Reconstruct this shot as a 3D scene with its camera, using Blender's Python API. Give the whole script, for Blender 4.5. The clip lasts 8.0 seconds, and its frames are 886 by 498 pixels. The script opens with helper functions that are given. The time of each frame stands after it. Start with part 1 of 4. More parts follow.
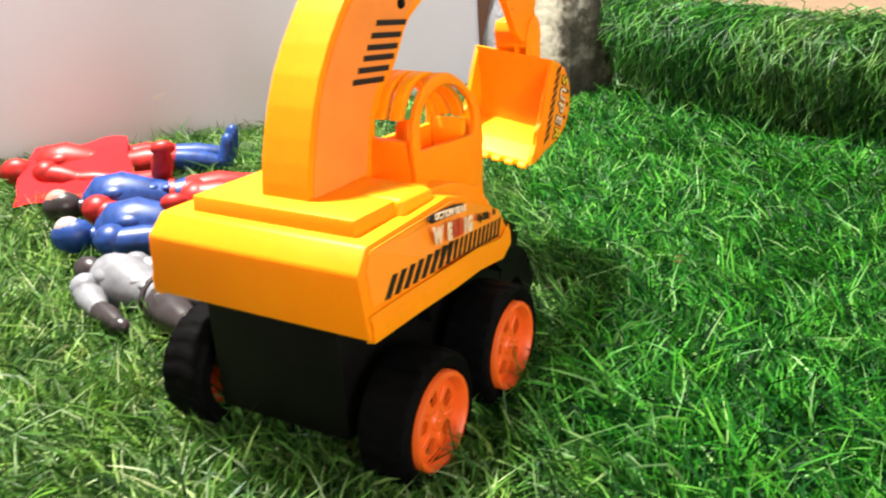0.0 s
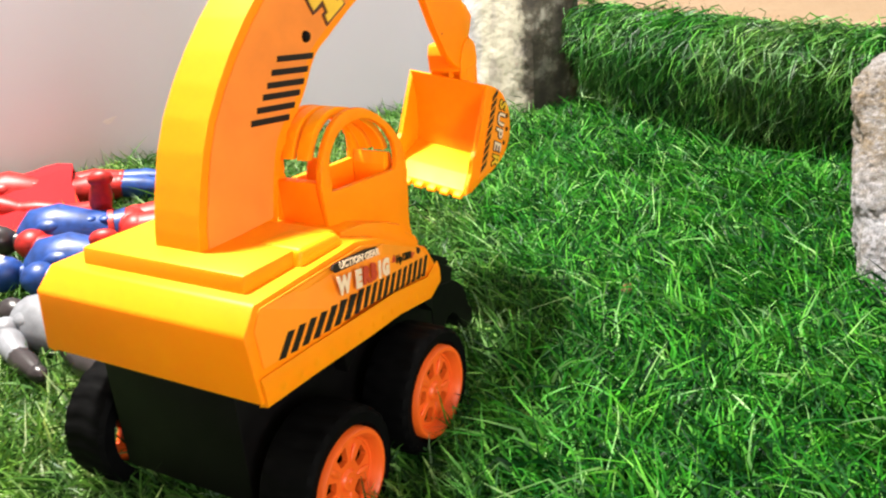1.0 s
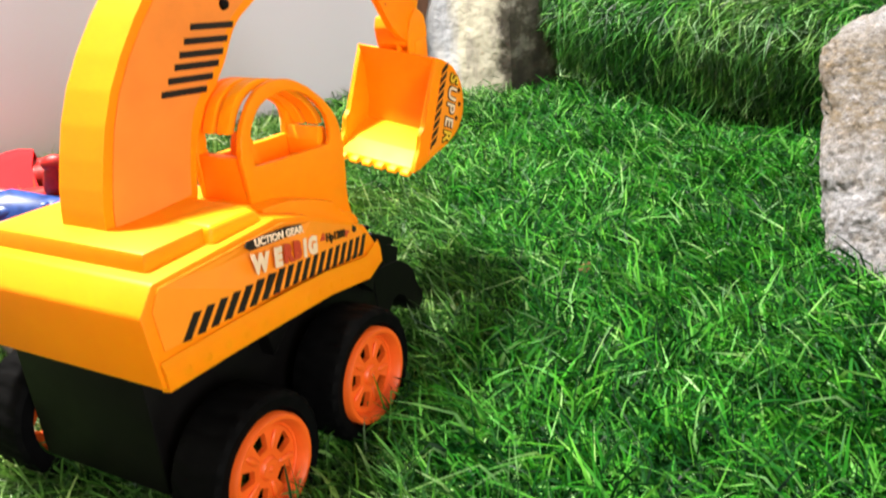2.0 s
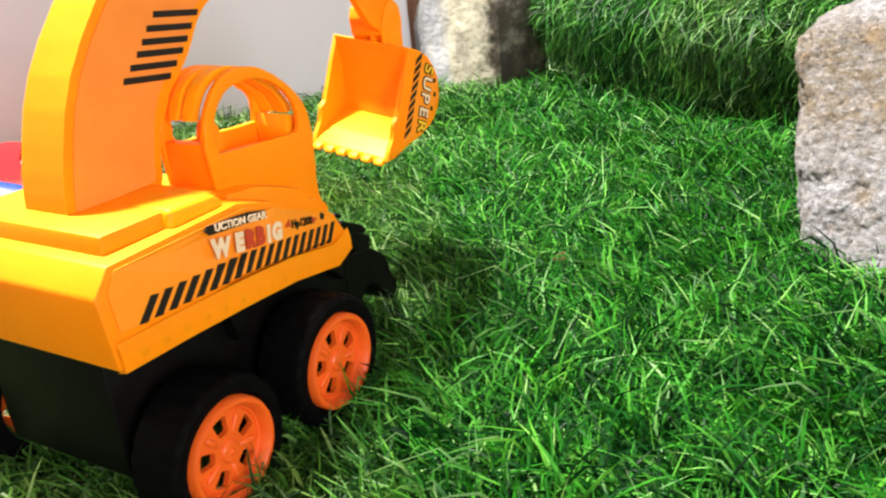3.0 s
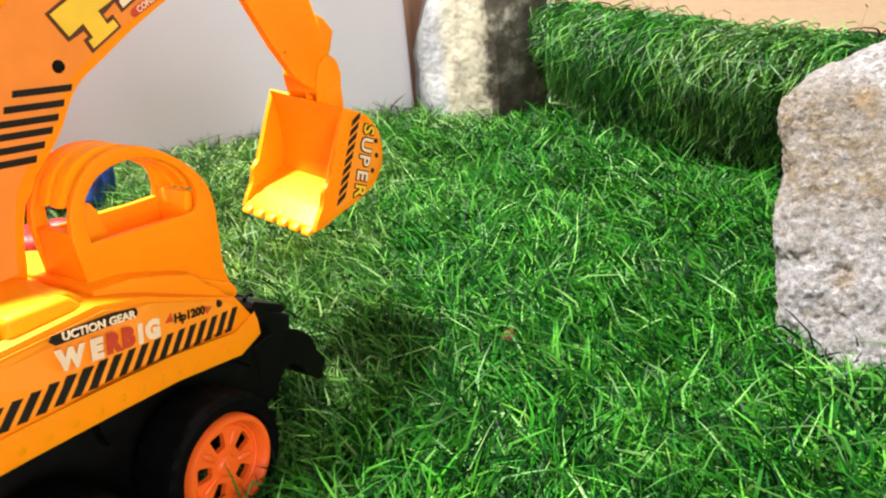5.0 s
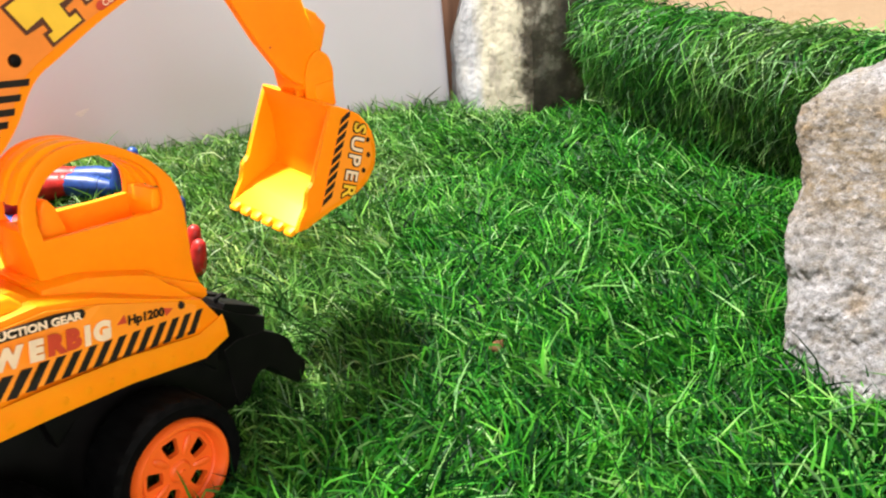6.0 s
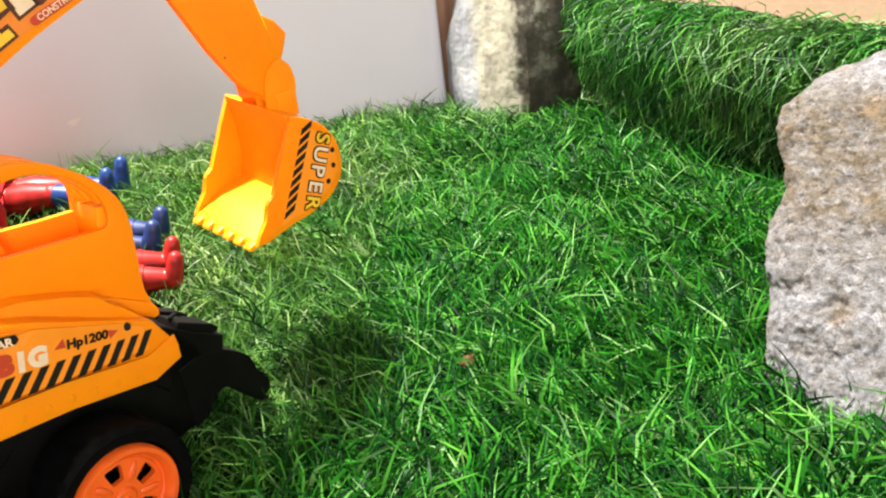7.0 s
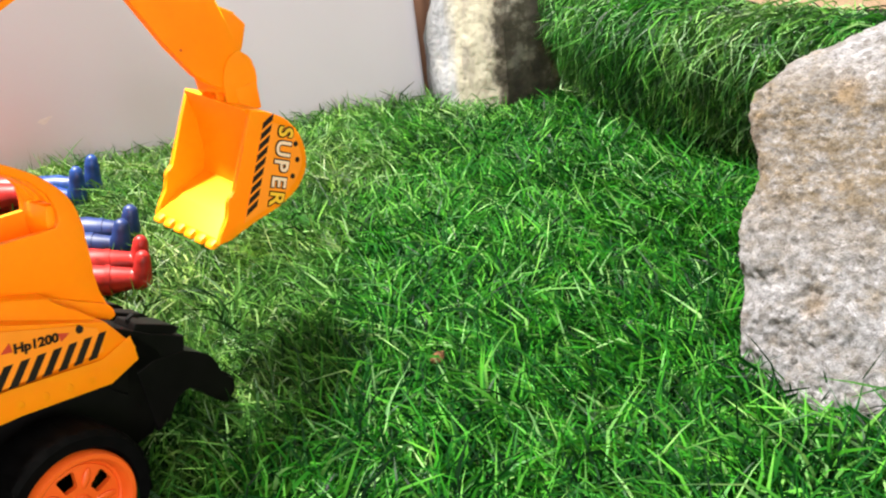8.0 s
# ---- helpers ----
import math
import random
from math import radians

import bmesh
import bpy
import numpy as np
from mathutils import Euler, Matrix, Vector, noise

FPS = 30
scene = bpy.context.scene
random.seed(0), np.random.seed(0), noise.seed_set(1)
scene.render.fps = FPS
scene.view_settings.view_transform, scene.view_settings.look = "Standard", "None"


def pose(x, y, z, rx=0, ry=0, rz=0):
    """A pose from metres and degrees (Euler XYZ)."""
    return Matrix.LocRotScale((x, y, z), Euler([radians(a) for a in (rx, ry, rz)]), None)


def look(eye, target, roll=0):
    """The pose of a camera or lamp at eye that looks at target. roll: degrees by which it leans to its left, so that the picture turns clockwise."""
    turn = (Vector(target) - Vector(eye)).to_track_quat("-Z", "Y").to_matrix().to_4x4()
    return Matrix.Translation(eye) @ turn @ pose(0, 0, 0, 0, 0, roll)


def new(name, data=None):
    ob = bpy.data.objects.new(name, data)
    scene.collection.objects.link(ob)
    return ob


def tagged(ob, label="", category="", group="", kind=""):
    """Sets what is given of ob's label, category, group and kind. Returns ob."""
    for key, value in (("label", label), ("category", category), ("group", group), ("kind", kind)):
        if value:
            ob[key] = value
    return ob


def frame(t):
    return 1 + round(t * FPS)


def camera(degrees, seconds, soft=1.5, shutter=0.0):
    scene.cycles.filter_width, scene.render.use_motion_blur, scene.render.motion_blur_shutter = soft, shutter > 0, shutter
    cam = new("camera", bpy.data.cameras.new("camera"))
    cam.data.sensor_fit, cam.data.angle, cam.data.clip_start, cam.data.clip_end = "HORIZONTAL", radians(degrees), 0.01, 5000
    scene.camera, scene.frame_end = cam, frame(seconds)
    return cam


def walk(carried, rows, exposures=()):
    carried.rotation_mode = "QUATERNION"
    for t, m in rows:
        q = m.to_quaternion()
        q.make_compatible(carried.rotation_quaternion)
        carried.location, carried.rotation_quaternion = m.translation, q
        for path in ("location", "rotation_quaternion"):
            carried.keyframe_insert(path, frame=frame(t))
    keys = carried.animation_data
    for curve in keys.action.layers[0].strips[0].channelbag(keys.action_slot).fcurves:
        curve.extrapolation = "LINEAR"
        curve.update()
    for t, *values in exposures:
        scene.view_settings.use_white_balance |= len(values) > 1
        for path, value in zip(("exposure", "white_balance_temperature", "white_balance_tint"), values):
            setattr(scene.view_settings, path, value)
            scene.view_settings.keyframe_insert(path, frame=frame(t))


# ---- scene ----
cam = camera(55.3, 8.0, soft=2.1, shutter=0.5)
METRES, EYE, TILT, LEAN, TURN = 0.34, 0.269, -22.7, 2.8, 0.0
ROWS = [
    (0.0, 0.0, 0.0, 0.0, 0.0, -0.0, -0.0),
    (0.5, 0.0767, 0.0436, 0.0371, -0.23, 0.22, 0.7),
    (1.0, 0.1255, 0.0731, 0.0622, -0.26, 0.2, 1.23),
    (1.5, 0.1857, 0.1127, 0.0757, -0.2, -0.04, 1.86),
    (2.0, 0.2372, 0.132, 0.0418, 0.16, -0.57, 1.89),
    (2.2, 0.2434, 0.1341, 0.0206, 0.43, -0.89, 1.80),
    (3.3, 0.3389, 0.1203, 0.0279, 0.60, -0.53, 1.97),
    (3.5, 0.3679, 0.1341, 0.0594, 0.73, -0.39, 2.49),
    (4.0, 0.4062, 0.1648, 0.1097, 0.82, 0.06, 2.08),
    (4.2, 0.4156, 0.1747, 0.1372, 0.79, -0.11, 1.68),
    (5.3, 0.5406, 0.2793, 0.1627, 5.10, -0.81, -0.40),
    (5.5, 0.5628, 0.2802, 0.1747, 6.02, -1.0, -1.06),
    (6.0, 0.6376, 0.3332, 0.1889, 8.07, -1.42, -1.58),
    (6.5, 0.7012, 0.3754, 0.2063, 9.26, -1.6, -1.22),
    (7.0, 0.7309, 0.3969, 0.216, 9.73, -1.65, -0.71),
    (7.5, 0.744, 0.4222, 0.2156, 9.65, -1.89, -0.16),
    (8.0, 0.7655, 0.4381, 0.2151, 9.12, -2.01, 0.18),
]
walk(cam, [(t, pose(0, 0, EYE, TILT, LEAN, TURN) @ pose(METRES * x, METRES * y, METRES * z, 90 + pitch, roll, yaw)) for t, x, y, z, yaw, pitch, roll in ROWS])

# ---- light ----
world = bpy.data.worlds.new("room_air")
scene.world = world
world.use_nodes = True
world.node_tree.nodes["Background"].inputs["Color"].default_value = (0.9, 0.93, 1.0, 1)
world.node_tree.nodes["Background"].inputs["Strength"].default_value = 0.012


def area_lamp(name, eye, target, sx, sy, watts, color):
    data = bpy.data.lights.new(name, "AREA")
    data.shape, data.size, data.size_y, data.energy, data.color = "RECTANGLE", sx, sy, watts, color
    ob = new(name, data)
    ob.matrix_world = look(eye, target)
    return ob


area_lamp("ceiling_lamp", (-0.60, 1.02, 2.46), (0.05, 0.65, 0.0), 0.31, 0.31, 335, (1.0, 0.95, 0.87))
# fill lamp added behind the camera to brighten the toy's near sides
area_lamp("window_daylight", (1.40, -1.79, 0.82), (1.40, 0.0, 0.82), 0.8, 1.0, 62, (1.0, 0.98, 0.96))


# ---- materials ----
def material(name):
    m = bpy.data.materials.new(name)
    m.use_nodes = True
    nt = m.node_tree
    return m, nt, nt.nodes["Principled BSDF"]


def node(nt, kind, **values):
    n = nt.nodes.new(kind)
    for k, v in values.items():
        n.inputs[k.replace("_", " ")].default_value = v
    return n


def ramp(nt, source, *stops):
    r = nt.nodes.new("ShaderNodeValToRGB")
    while len(r.color_ramp.elements) < len(stops):
        r.color_ramp.elements.new(0.5)
    for e, (p, c) in zip(r.color_ramp.elements, stops):
        e.position, e.color = p, (*c, 1)
    nt.links.new(source, r.inputs["Fac"])
    return r


def noise_tex(nt, scale, detail=4.0, rough=0.55, space="Object"):
    c = nt.nodes.new("ShaderNodeTexCoord")
    n = node(nt, "ShaderNodeTexNoise", Scale=scale, Detail=detail, Roughness=rough)
    nt.links.new(c.outputs[space], n.inputs["Vector"])
    return n


def bump(nt, bsdf, height, strength, distance):
    b = node(nt, "ShaderNodeBump", Strength=strength, Distance=distance)
    nt.links.new(height, b.inputs["Height"])
    nt.links.new(b.outputs["Normal"], bsdf.inputs["Normal"])


def plastic(name, color, rough=0.35, sss=0.0, wear=0.12, scale=60, gloss=0.5):
    m, nt, b = material(name)
    n = noise_tex(nt, scale, 6)
    dark = tuple(c * (1 - wear) for c in color)
    light = tuple(min(1, c * (1 + wear)) for c in color)
    r = ramp(nt, n.outputs["Fac"], (0.3, dark), (0.7, light))
    nt.links.new(r.outputs["Color"], b.inputs["Base Color"])
    n2 = noise_tex(nt, scale * 9, 3)
    rr = node(nt, "ShaderNodeMapRange", To_Min=rough - 0.08, To_Max=rough + 0.12)
    nt.links.new(n.outputs["Fac"], rr.inputs["Value"])
    nt.links.new(rr.outputs["Result"], b.inputs["Roughness"])
    b.inputs["Specular IOR Level"].default_value = gloss
    if sss:
        b.inputs["Subsurface Weight"].default_value = sss
        b.inputs["Subsurface Radius"].default_value = (0.012, 0.005, 0.001)
        b.inputs["Subsurface Scale"].default_value = 0.4
    bump(nt, b, n2.outputs["Fac"], 0.06, 0.001)
    return m


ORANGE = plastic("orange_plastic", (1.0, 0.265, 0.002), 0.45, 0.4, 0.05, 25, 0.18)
# the toy's orange again, with strong top light put into its colour
LIT_ORANGE = plastic("lit_orange_plastic", (1.0, 0.36, 0.004), 0.45, 0.1, 0.05, 25, 0.18)
RIM_ORANGE = plastic("red_orange_plastic", (0.85, 0.12, 0.012), 0.4, 0.05, 0.08, 40)
BLACK = plastic("black_plastic", (0.0026, 0.0023, 0.0023), 0.45, 0, 0.3, 80, 0.12)
RUBBER = plastic("black_rubber", (0.0026, 0.0026, 0.0028), 0.6, 0, 0.3, 120, 0.03)
RED = plastic("red_painted_plastic", (0.33, 0.012, 0.010), 0.42, 0, 0.45, 110, 0.36)
RED_CLOTH = plastic("red_cloth", (0.62, 0.012, 0.016), 0.85, 0, 0.16, 300, 0.2)
BLUE = plastic("blue_painted_plastic", (0.008, 0.042, 0.20), 0.40, 0, 0.45, 110, 0.42)
DARK_BLUE = plastic("dark_blue_plastic", (0.008, 0.026, 0.125), 0.45, 0, 0.4, 70)
GREY = plastic("grey_plastic", (0.17, 0.178, 0.20), 0.42, 0, 0.3, 70, 0.35)
SILVER = plastic("silver_painted_plastic", (0.42, 0.36, 0.36), 0.3, 0, 0.4, 160)
SKIN = plastic("skin_painted_plastic", (0.40, 0.19, 0.15), 0.42, 0, 0.25, 120, 0.4)
CHARCOAL = plastic("charcoal_plastic", (0.022, 0.017, 0.019), 0.32, 0, 0.3, 70)
STICKER = plastic("sticker_amber", (0.95, 0.28, 0.012), 0.4, 0, 0.05, 50, 0.35)
STICKER_YELLOW = plastic("sticker_yellow", (0.85, 0.5, 0.03), 0.35, 0, 0.08, 50)
STICKER_PEACH = plastic("sticker_orange", (0.84, 0.235, 0.030), 0.45, 0, 0.08, 50, 0.3)
INK = plastic("sticker_black", (0.011, 0.008, 0.006), 0.45, 0, 0.2, 90, 0.25)
INK_BROWN = plastic("sticker_brown", (0.085, 0.022, 0.007), 0.4, 0, 0.2, 90)
INK_RED = plastic("sticker_red", (0.55, 0.05, 0.02), 0.4, 0, 0.1, 90)
INK_WHITE = plastic("sticker_cream", (0.85, 0.62, 0.42), 0.4, 0, 0.1, 90)


def wall_white():
    m, nt, b = material("white_plastic_sheet")
    n = noise_tex(nt, 3.0, 5)
    r = ramp(nt, n.outputs["Fac"], (0.3, (0.620, 0.594, 0.672)), (0.7, (0.665, 0.642, 0.722)))
    nt.links.new(r.outputs["Color"], b.inputs["Base Color"])
    b.inputs["Roughness"].default_value = 0.42
    b.inputs["Specular IOR Level"].default_value = 0.3
    n2 = noise_tex(nt, 45, 3)
    bump(nt, b, n2.outputs["Fac"], 0.05, 0.002)
    return m


WHITE = wall_white()
SCUFF = plastic("pale_scuff", (0.74, 0.71, 0.73), 0.5, 0, 0.1, 300)


def tan_board():
    m, nt, b = material("tan_board")
    fine = noise_tex(nt, 620, 6, 0.7)
    middle = noise_tex(nt, 150, 9, 0.72)
    big = noise_tex(nt, 26, 7, 0.65)
    base = ramp(nt, middle.outputs["Fac"], (0.28, (0.175, 0.115, 0.064)), (0.5, (0.222, 0.148, 0.085)), (0.70, (0.255, 0.175, 0.105)))
    grain = ramp(nt, fine.outputs["Fac"], (0.36, (0.42, 0.40, 0.38)), (0.46, (0.9, 0.9, 0.9)), (0.58, (1.0, 1.0, 1.0)), (0.66, (1.6, 1.6, 1.6)))
    stain = ramp(nt, big.outputs["Fac"], (0.50, (1.0, 1.0, 1.0)), (0.72, (0.92, 0.84, 0.76)))
    colour = base.outputs["Color"]
    for layer, share in ((grain, 0.75), (stain, 1.0)):
        mul = nt.nodes.new("ShaderNodeMix")
        mul.data_type, mul.blend_type = "RGBA", "MULTIPLY"
        mul.inputs[0].default_value = share
        nt.links.new(colour, mul.inputs[6])
        nt.links.new(layer.outputs["Color"], mul.inputs[7])
        colour = mul.outputs[2]
    nt.links.new(colour, b.inputs["Base Color"])
    b.inputs["Roughness"].default_value = 0.8
    bump(nt, b, fine.outputs["Fac"], 0.8, 0.002)
    return m


def granite():
    m, nt, b = material("grey_granite")
    c = nt.nodes.new("ShaderNodeTexCoord")

    def stretched(scale, detail, rough, stretch):
        mp = node(nt, "ShaderNodeMapping", Scale=stretch)
        nt.links.new(c.outputs["Object"], mp.inputs["Vector"])
        n = node(nt, "ShaderNodeTexNoise", Scale=scale, Detail=detail, Roughness=rough)
        nt.links.new(mp.outputs["Vector"], n.inputs["Vector"])
        return n

    def mixed(fac, a, b2, blend="MIX"):
        mx = nt.nodes.new("ShaderNodeMix")
        mx.data_type, mx.blend_type = "RGBA", blend
        if isinstance(fac, float):
            mx.inputs[0].default_value = fac
        else:
            nt.links.new(fac, mx.inputs[0])
        nt.links.new(a, mx.inputs[6])
        if isinstance(b2, tuple):
            mx.inputs[7].default_value = (*b2, 1)
        else:
            nt.links.new(b2, mx.inputs[7])
        return mx.outputs[2]

    def times(a, b2, op="MULTIPLY"):
        mt = nt.nodes.new("ShaderNodeMath")
        mt.operation, mt.use_clamp = op, True
        nt.links.new(a, mt.inputs[0])
        if isinstance(b2, float):
            mt.inputs[1].default_value = b2
        else:
            nt.links.new(b2, mt.inputs[1])
        return mt.outputs[0]

    cloud = stretched(85, 9, 0.74, (0.9, 0.9, 1.15))
    base = ramp(nt, cloud.outputs["Fac"], (0.34, (0.194, 0.170, 0.147)), (0.44, (0.297, 0.287, 0.289)), (0.54, (0.345, 0.345, 0.372)), (0.66, (0.477, 0.468, 0.491))).outputs["Color"]
    # buff mineral patches
    buff = stretched(48, 8, 0.75, (1, 1, 1.2))
    base = mixed(ramp(nt, buff.outputs["Fac"], (0.54, (0, 0, 0)), (0.68, (0.65, 0.65, 0.65))).outputs["Color"], base, (0.315, 0.255, 0.182))
    # level bedding in the upper part
    bed = stretched(1.0, 9, 0.80, (70, 70, 170))
    sep = nt.nodes.new("ShaderNodeSeparateXYZ")
    nt.links.new(c.outputs["Object"], sep.inputs[0])
    high = node(nt, "ShaderNodeMapRange", From_Min=0.050, From_Max=0.085)
    nt.links.new(sep.outputs["Z"], high.inputs["Value"])
    low = node(nt, "ShaderNodeMapRange", From_Min=0.150, From_Max=0.128)
    nt.links.new(sep.outputs["Z"], low.inputs["Value"])
    band = ramp(nt, bed.outputs["Fac"], (0.43, (0.95, 0.95, 0.95)), (0.51, (0.62, 0.62, 0.62)), (0.60, (0.12, 0.12, 0.12))).outputs["Color"]
    base = mixed(times(times(high.outputs["Result"], low.outputs["Result"]), band), base, (0.200, 0.150, 0.090))
    # rusty hollows
    wob = stretched(70, 4, 0.6, (1, 1, 1))
    for place, size in (((0.352, 0.652, 0.117), 0.013), ((0.348, 0.638, 0.090), 0.010), ((0.376, 0.588, 0.036), 0.010), ((0.372, 0.588, 0.024), 0.007), ((0.43, 0.54, 0.004), 0.014), ((0.40, 0.650, 0.131), 0.012)):
        gap = nt.nodes.new("ShaderNodeVectorMath")
        gap.operation = "DISTANCE"
        gap.inputs[1].default_value = place
        nt.links.new(c.outputs["Object"], gap.inputs[0])
        mad = nt.nodes.new("ShaderNodeMath")
        mad.operation = "MULTIPLY_ADD"
        mad.inputs[1].default_value = 0.03
        nt.links.new(wob.outputs["Fac"], mad.inputs[0])
        nt.links.new(gap.outputs["Value"], mad.inputs[2])
        near = node(nt, "ShaderNodeMapRange", From_Min=size + 0.016, From_Max=size + 0.004, To_Max=0.62)
        nt.links.new(mad.outputs[0], near.inputs["Value"])
        base = mixed(near.outputs["Result"], base, (0.30, 0.195, 0.085))
    # dark flecks and bright crystals
    crystal = node(nt, "ShaderNodeTexVoronoi", Scale=330.0, Randomness=1.0)
    warp = stretched(260, 3, 0.6, (1, 1, 1))
    bend = nt.nodes.new("ShaderNodeVectorMath")
    bend.operation = "MULTIPLY_ADD"
    bend.inputs[1].default_value = (0.004, 0.004, 0.004)
    nt.links.new(warp.outputs["Color"], bend.inputs[0])
    nt.links.new(c.outputs["Object"], bend.inputs[2])
    nt.links.new(bend.outputs[0], crystal.inputs["Vector"])
    tint = nt.nodes.new("ShaderNodeSeparateColor")
    nt.links.new(crystal.outputs["Color"], tint.inputs[0])
    base = mixed(0.85, base, ramp(nt, tint.outputs[0], (0.0, (0.52, 0.49, 0.46)), (0.14, (0.82, 0.80, 0.78)), (0.5, (1, 1, 1)), (0.86, (1.12, 1.12, 1.14)), (0.97, (1.5, 1.48, 1.5))).outputs["Color"], "MULTIPLY")
    fleck = stretched(300, 6, 0.8, (1, 1, 1.1))
    base = mixed(0.8, base, ramp(nt, fleck.outputs["Fac"], (0.36, (0.22, 0.20, 0.19)), (0.44, (0.80, 0.79, 0.79)), (0.5, (1, 1, 1)), (0.62, (1.08, 1.08, 1.1)), (0.70, (1.45, 1.45, 1.5))).outputs["Color"], "MULTIPLY")
    grit = stretched(900, 4, 0.7, (1, 1, 1))
    base = mixed(0.8, base, ramp(nt, grit.outputs["Fac"], (0.34, (0.6, 0.6, 0.6)), (0.5, (1, 1, 1)), (0.68, (1.3, 1.3, 1.3))).outputs["Color"], "MULTIPLY")
    nt.links.new(base, b.inputs["Base Color"])
    b.inputs["Roughness"].default_value = 0.78
    sum1 = times(times(fleck.outputs["Fac"], 0.5), times(cloud.outputs["Fac"], 0.5), "ADD")
    bump(nt, b, sum1, 1.0, 0.0075)
    return m


GRANITE = granite()


def darken_beyond(m, edge):
    """Darkens the stone's colour beyond a ragged line in x."""
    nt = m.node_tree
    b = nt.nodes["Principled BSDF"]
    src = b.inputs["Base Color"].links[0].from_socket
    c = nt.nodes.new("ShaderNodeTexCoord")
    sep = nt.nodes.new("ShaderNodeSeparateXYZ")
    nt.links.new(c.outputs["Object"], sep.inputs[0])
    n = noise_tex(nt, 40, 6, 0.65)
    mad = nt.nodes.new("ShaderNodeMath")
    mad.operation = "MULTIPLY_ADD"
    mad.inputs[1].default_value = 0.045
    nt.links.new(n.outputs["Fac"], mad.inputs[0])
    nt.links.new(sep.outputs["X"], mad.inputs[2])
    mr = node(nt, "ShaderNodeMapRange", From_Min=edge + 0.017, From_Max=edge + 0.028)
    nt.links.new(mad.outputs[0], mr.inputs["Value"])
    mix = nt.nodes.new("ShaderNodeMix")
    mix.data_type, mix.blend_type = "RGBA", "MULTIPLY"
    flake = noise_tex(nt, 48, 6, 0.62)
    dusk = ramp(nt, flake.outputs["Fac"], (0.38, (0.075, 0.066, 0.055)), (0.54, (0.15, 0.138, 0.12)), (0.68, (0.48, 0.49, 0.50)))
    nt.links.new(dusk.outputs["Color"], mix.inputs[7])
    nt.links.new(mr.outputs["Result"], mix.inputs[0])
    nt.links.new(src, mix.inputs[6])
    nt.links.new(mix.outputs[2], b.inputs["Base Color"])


def cream_stone():
    m, nt, b = material("pale_cream_stone")
    c = nt.nodes.new("ShaderNodeTexCoord")

    def streaked(stretch, detail):
        mp = node(nt, "ShaderNodeMapping", Scale=stretch)
        nt.links.new(c.outputs["Object"], mp.inputs["Vector"])
        n = node(nt, "ShaderNodeTexNoise", Scale=1.0, Detail=detail, Roughness=0.55)
        nt.links.new(mp.outputs["Vector"], n.inputs["Vector"])
        return n

    def blended(fac, one, two, kind="MIX"):
        mx = nt.nodes.new("ShaderNodeMix")
        mx.data_type, mx.blend_type = "RGBA", kind
        if isinstance(fac, float):
            mx.inputs[0].default_value = fac
        else:
            nt.links.new(fac, mx.inputs[0])
        nt.links.new(one, mx.inputs[6])
        nt.links.new(two, mx.inputs[7])
        return mx.outputs[2]

    band = streaked((48, 48, 20), 5.0)
    cool = ramp(nt, band.outputs["Fac"], (0.32, (0.238, 0.246, 0.268)), (0.5, (0.330, 0.339, 0.365)), (0.7, (0.396, 0.392, 0.387)))
    warm = ramp(nt, band.outputs["Fac"], (0.34, (0.273, 0.251, 0.207)), (0.48, (0.365, 0.343, 0.264)), (0.7, (0.440, 0.418, 0.339)))
    sep = nt.nodes.new("ShaderNodeSeparateXYZ")
    nt.links.new(c.outputs["Object"], sep.inputs[0])
    drift = streaked((30, 30, 6), 3.0)
    shift = nt.nodes.new("ShaderNodeMath")
    shift.operation = "MULTIPLY_ADD"
    shift.inputs[1].default_value = 0.05
    nt.links.new(drift.outputs["Fac"], shift.inputs[0])
    nt.links.new(sep.outputs["X"], shift.inputs[2])
    side = node(nt, "ShaderNodeMapRange", From_Min=0.112, From_Max=0.126)
    nt.links.new(shift.outputs[0], side.inputs["Value"])
    base = blended(side.outputs["Result"], cool.outputs["Color"], warm.outputs["Color"])
    speck = noise_tex(nt, 120, 5, 0.6)
    mottle = ramp(nt, speck.outputs["Fac"], (0.28, (0.62, 0.61, 0.60)), (0.38, (0.97, 0.97, 0.97)), (0.6, (1.02, 1.02, 1.02)))
    base = blended(0.7, base, mottle.outputs["Color"], "MULTIPLY")
    nt.links.new(base, b.inputs["Base Color"])
    b.inputs["Roughness"].default_value = 0.75
    bump(nt, b, speck.outputs["Fac"], 0.35, 0.002)
    return m


PALE_STONE = cream_stone()
darken_beyond(PALE_STONE, 0.150)
TAN = tan_board()


def wood():
    m, nt, b = material("brown_wood")
    c = nt.nodes.new("ShaderNodeTexCoord")
    mp = node(nt, "ShaderNodeMapping", Scale=(60, 60, 4))
    nt.links.new(c.outputs["Object"], mp.inputs["Vector"])
    n = node(nt, "ShaderNodeTexNoise", Scale=1.0, Detail=5.0)
    nt.links.new(mp.outputs["Vector"], n.inputs["Vector"])
    r = ramp(nt, n.outputs["Fac"], (0.3, (0.10, 0.045, 0.025)), (0.7, (0.24, 0.12, 0.07)))
    nt.links.new(r.outputs["Color"], b.inputs["Base Color"])
    b.inputs["Roughness"].default_value = 0.6
    bump(nt, b, n.outputs["Fac"], 0.3, 0.001)
    return m


WOOD = wood()


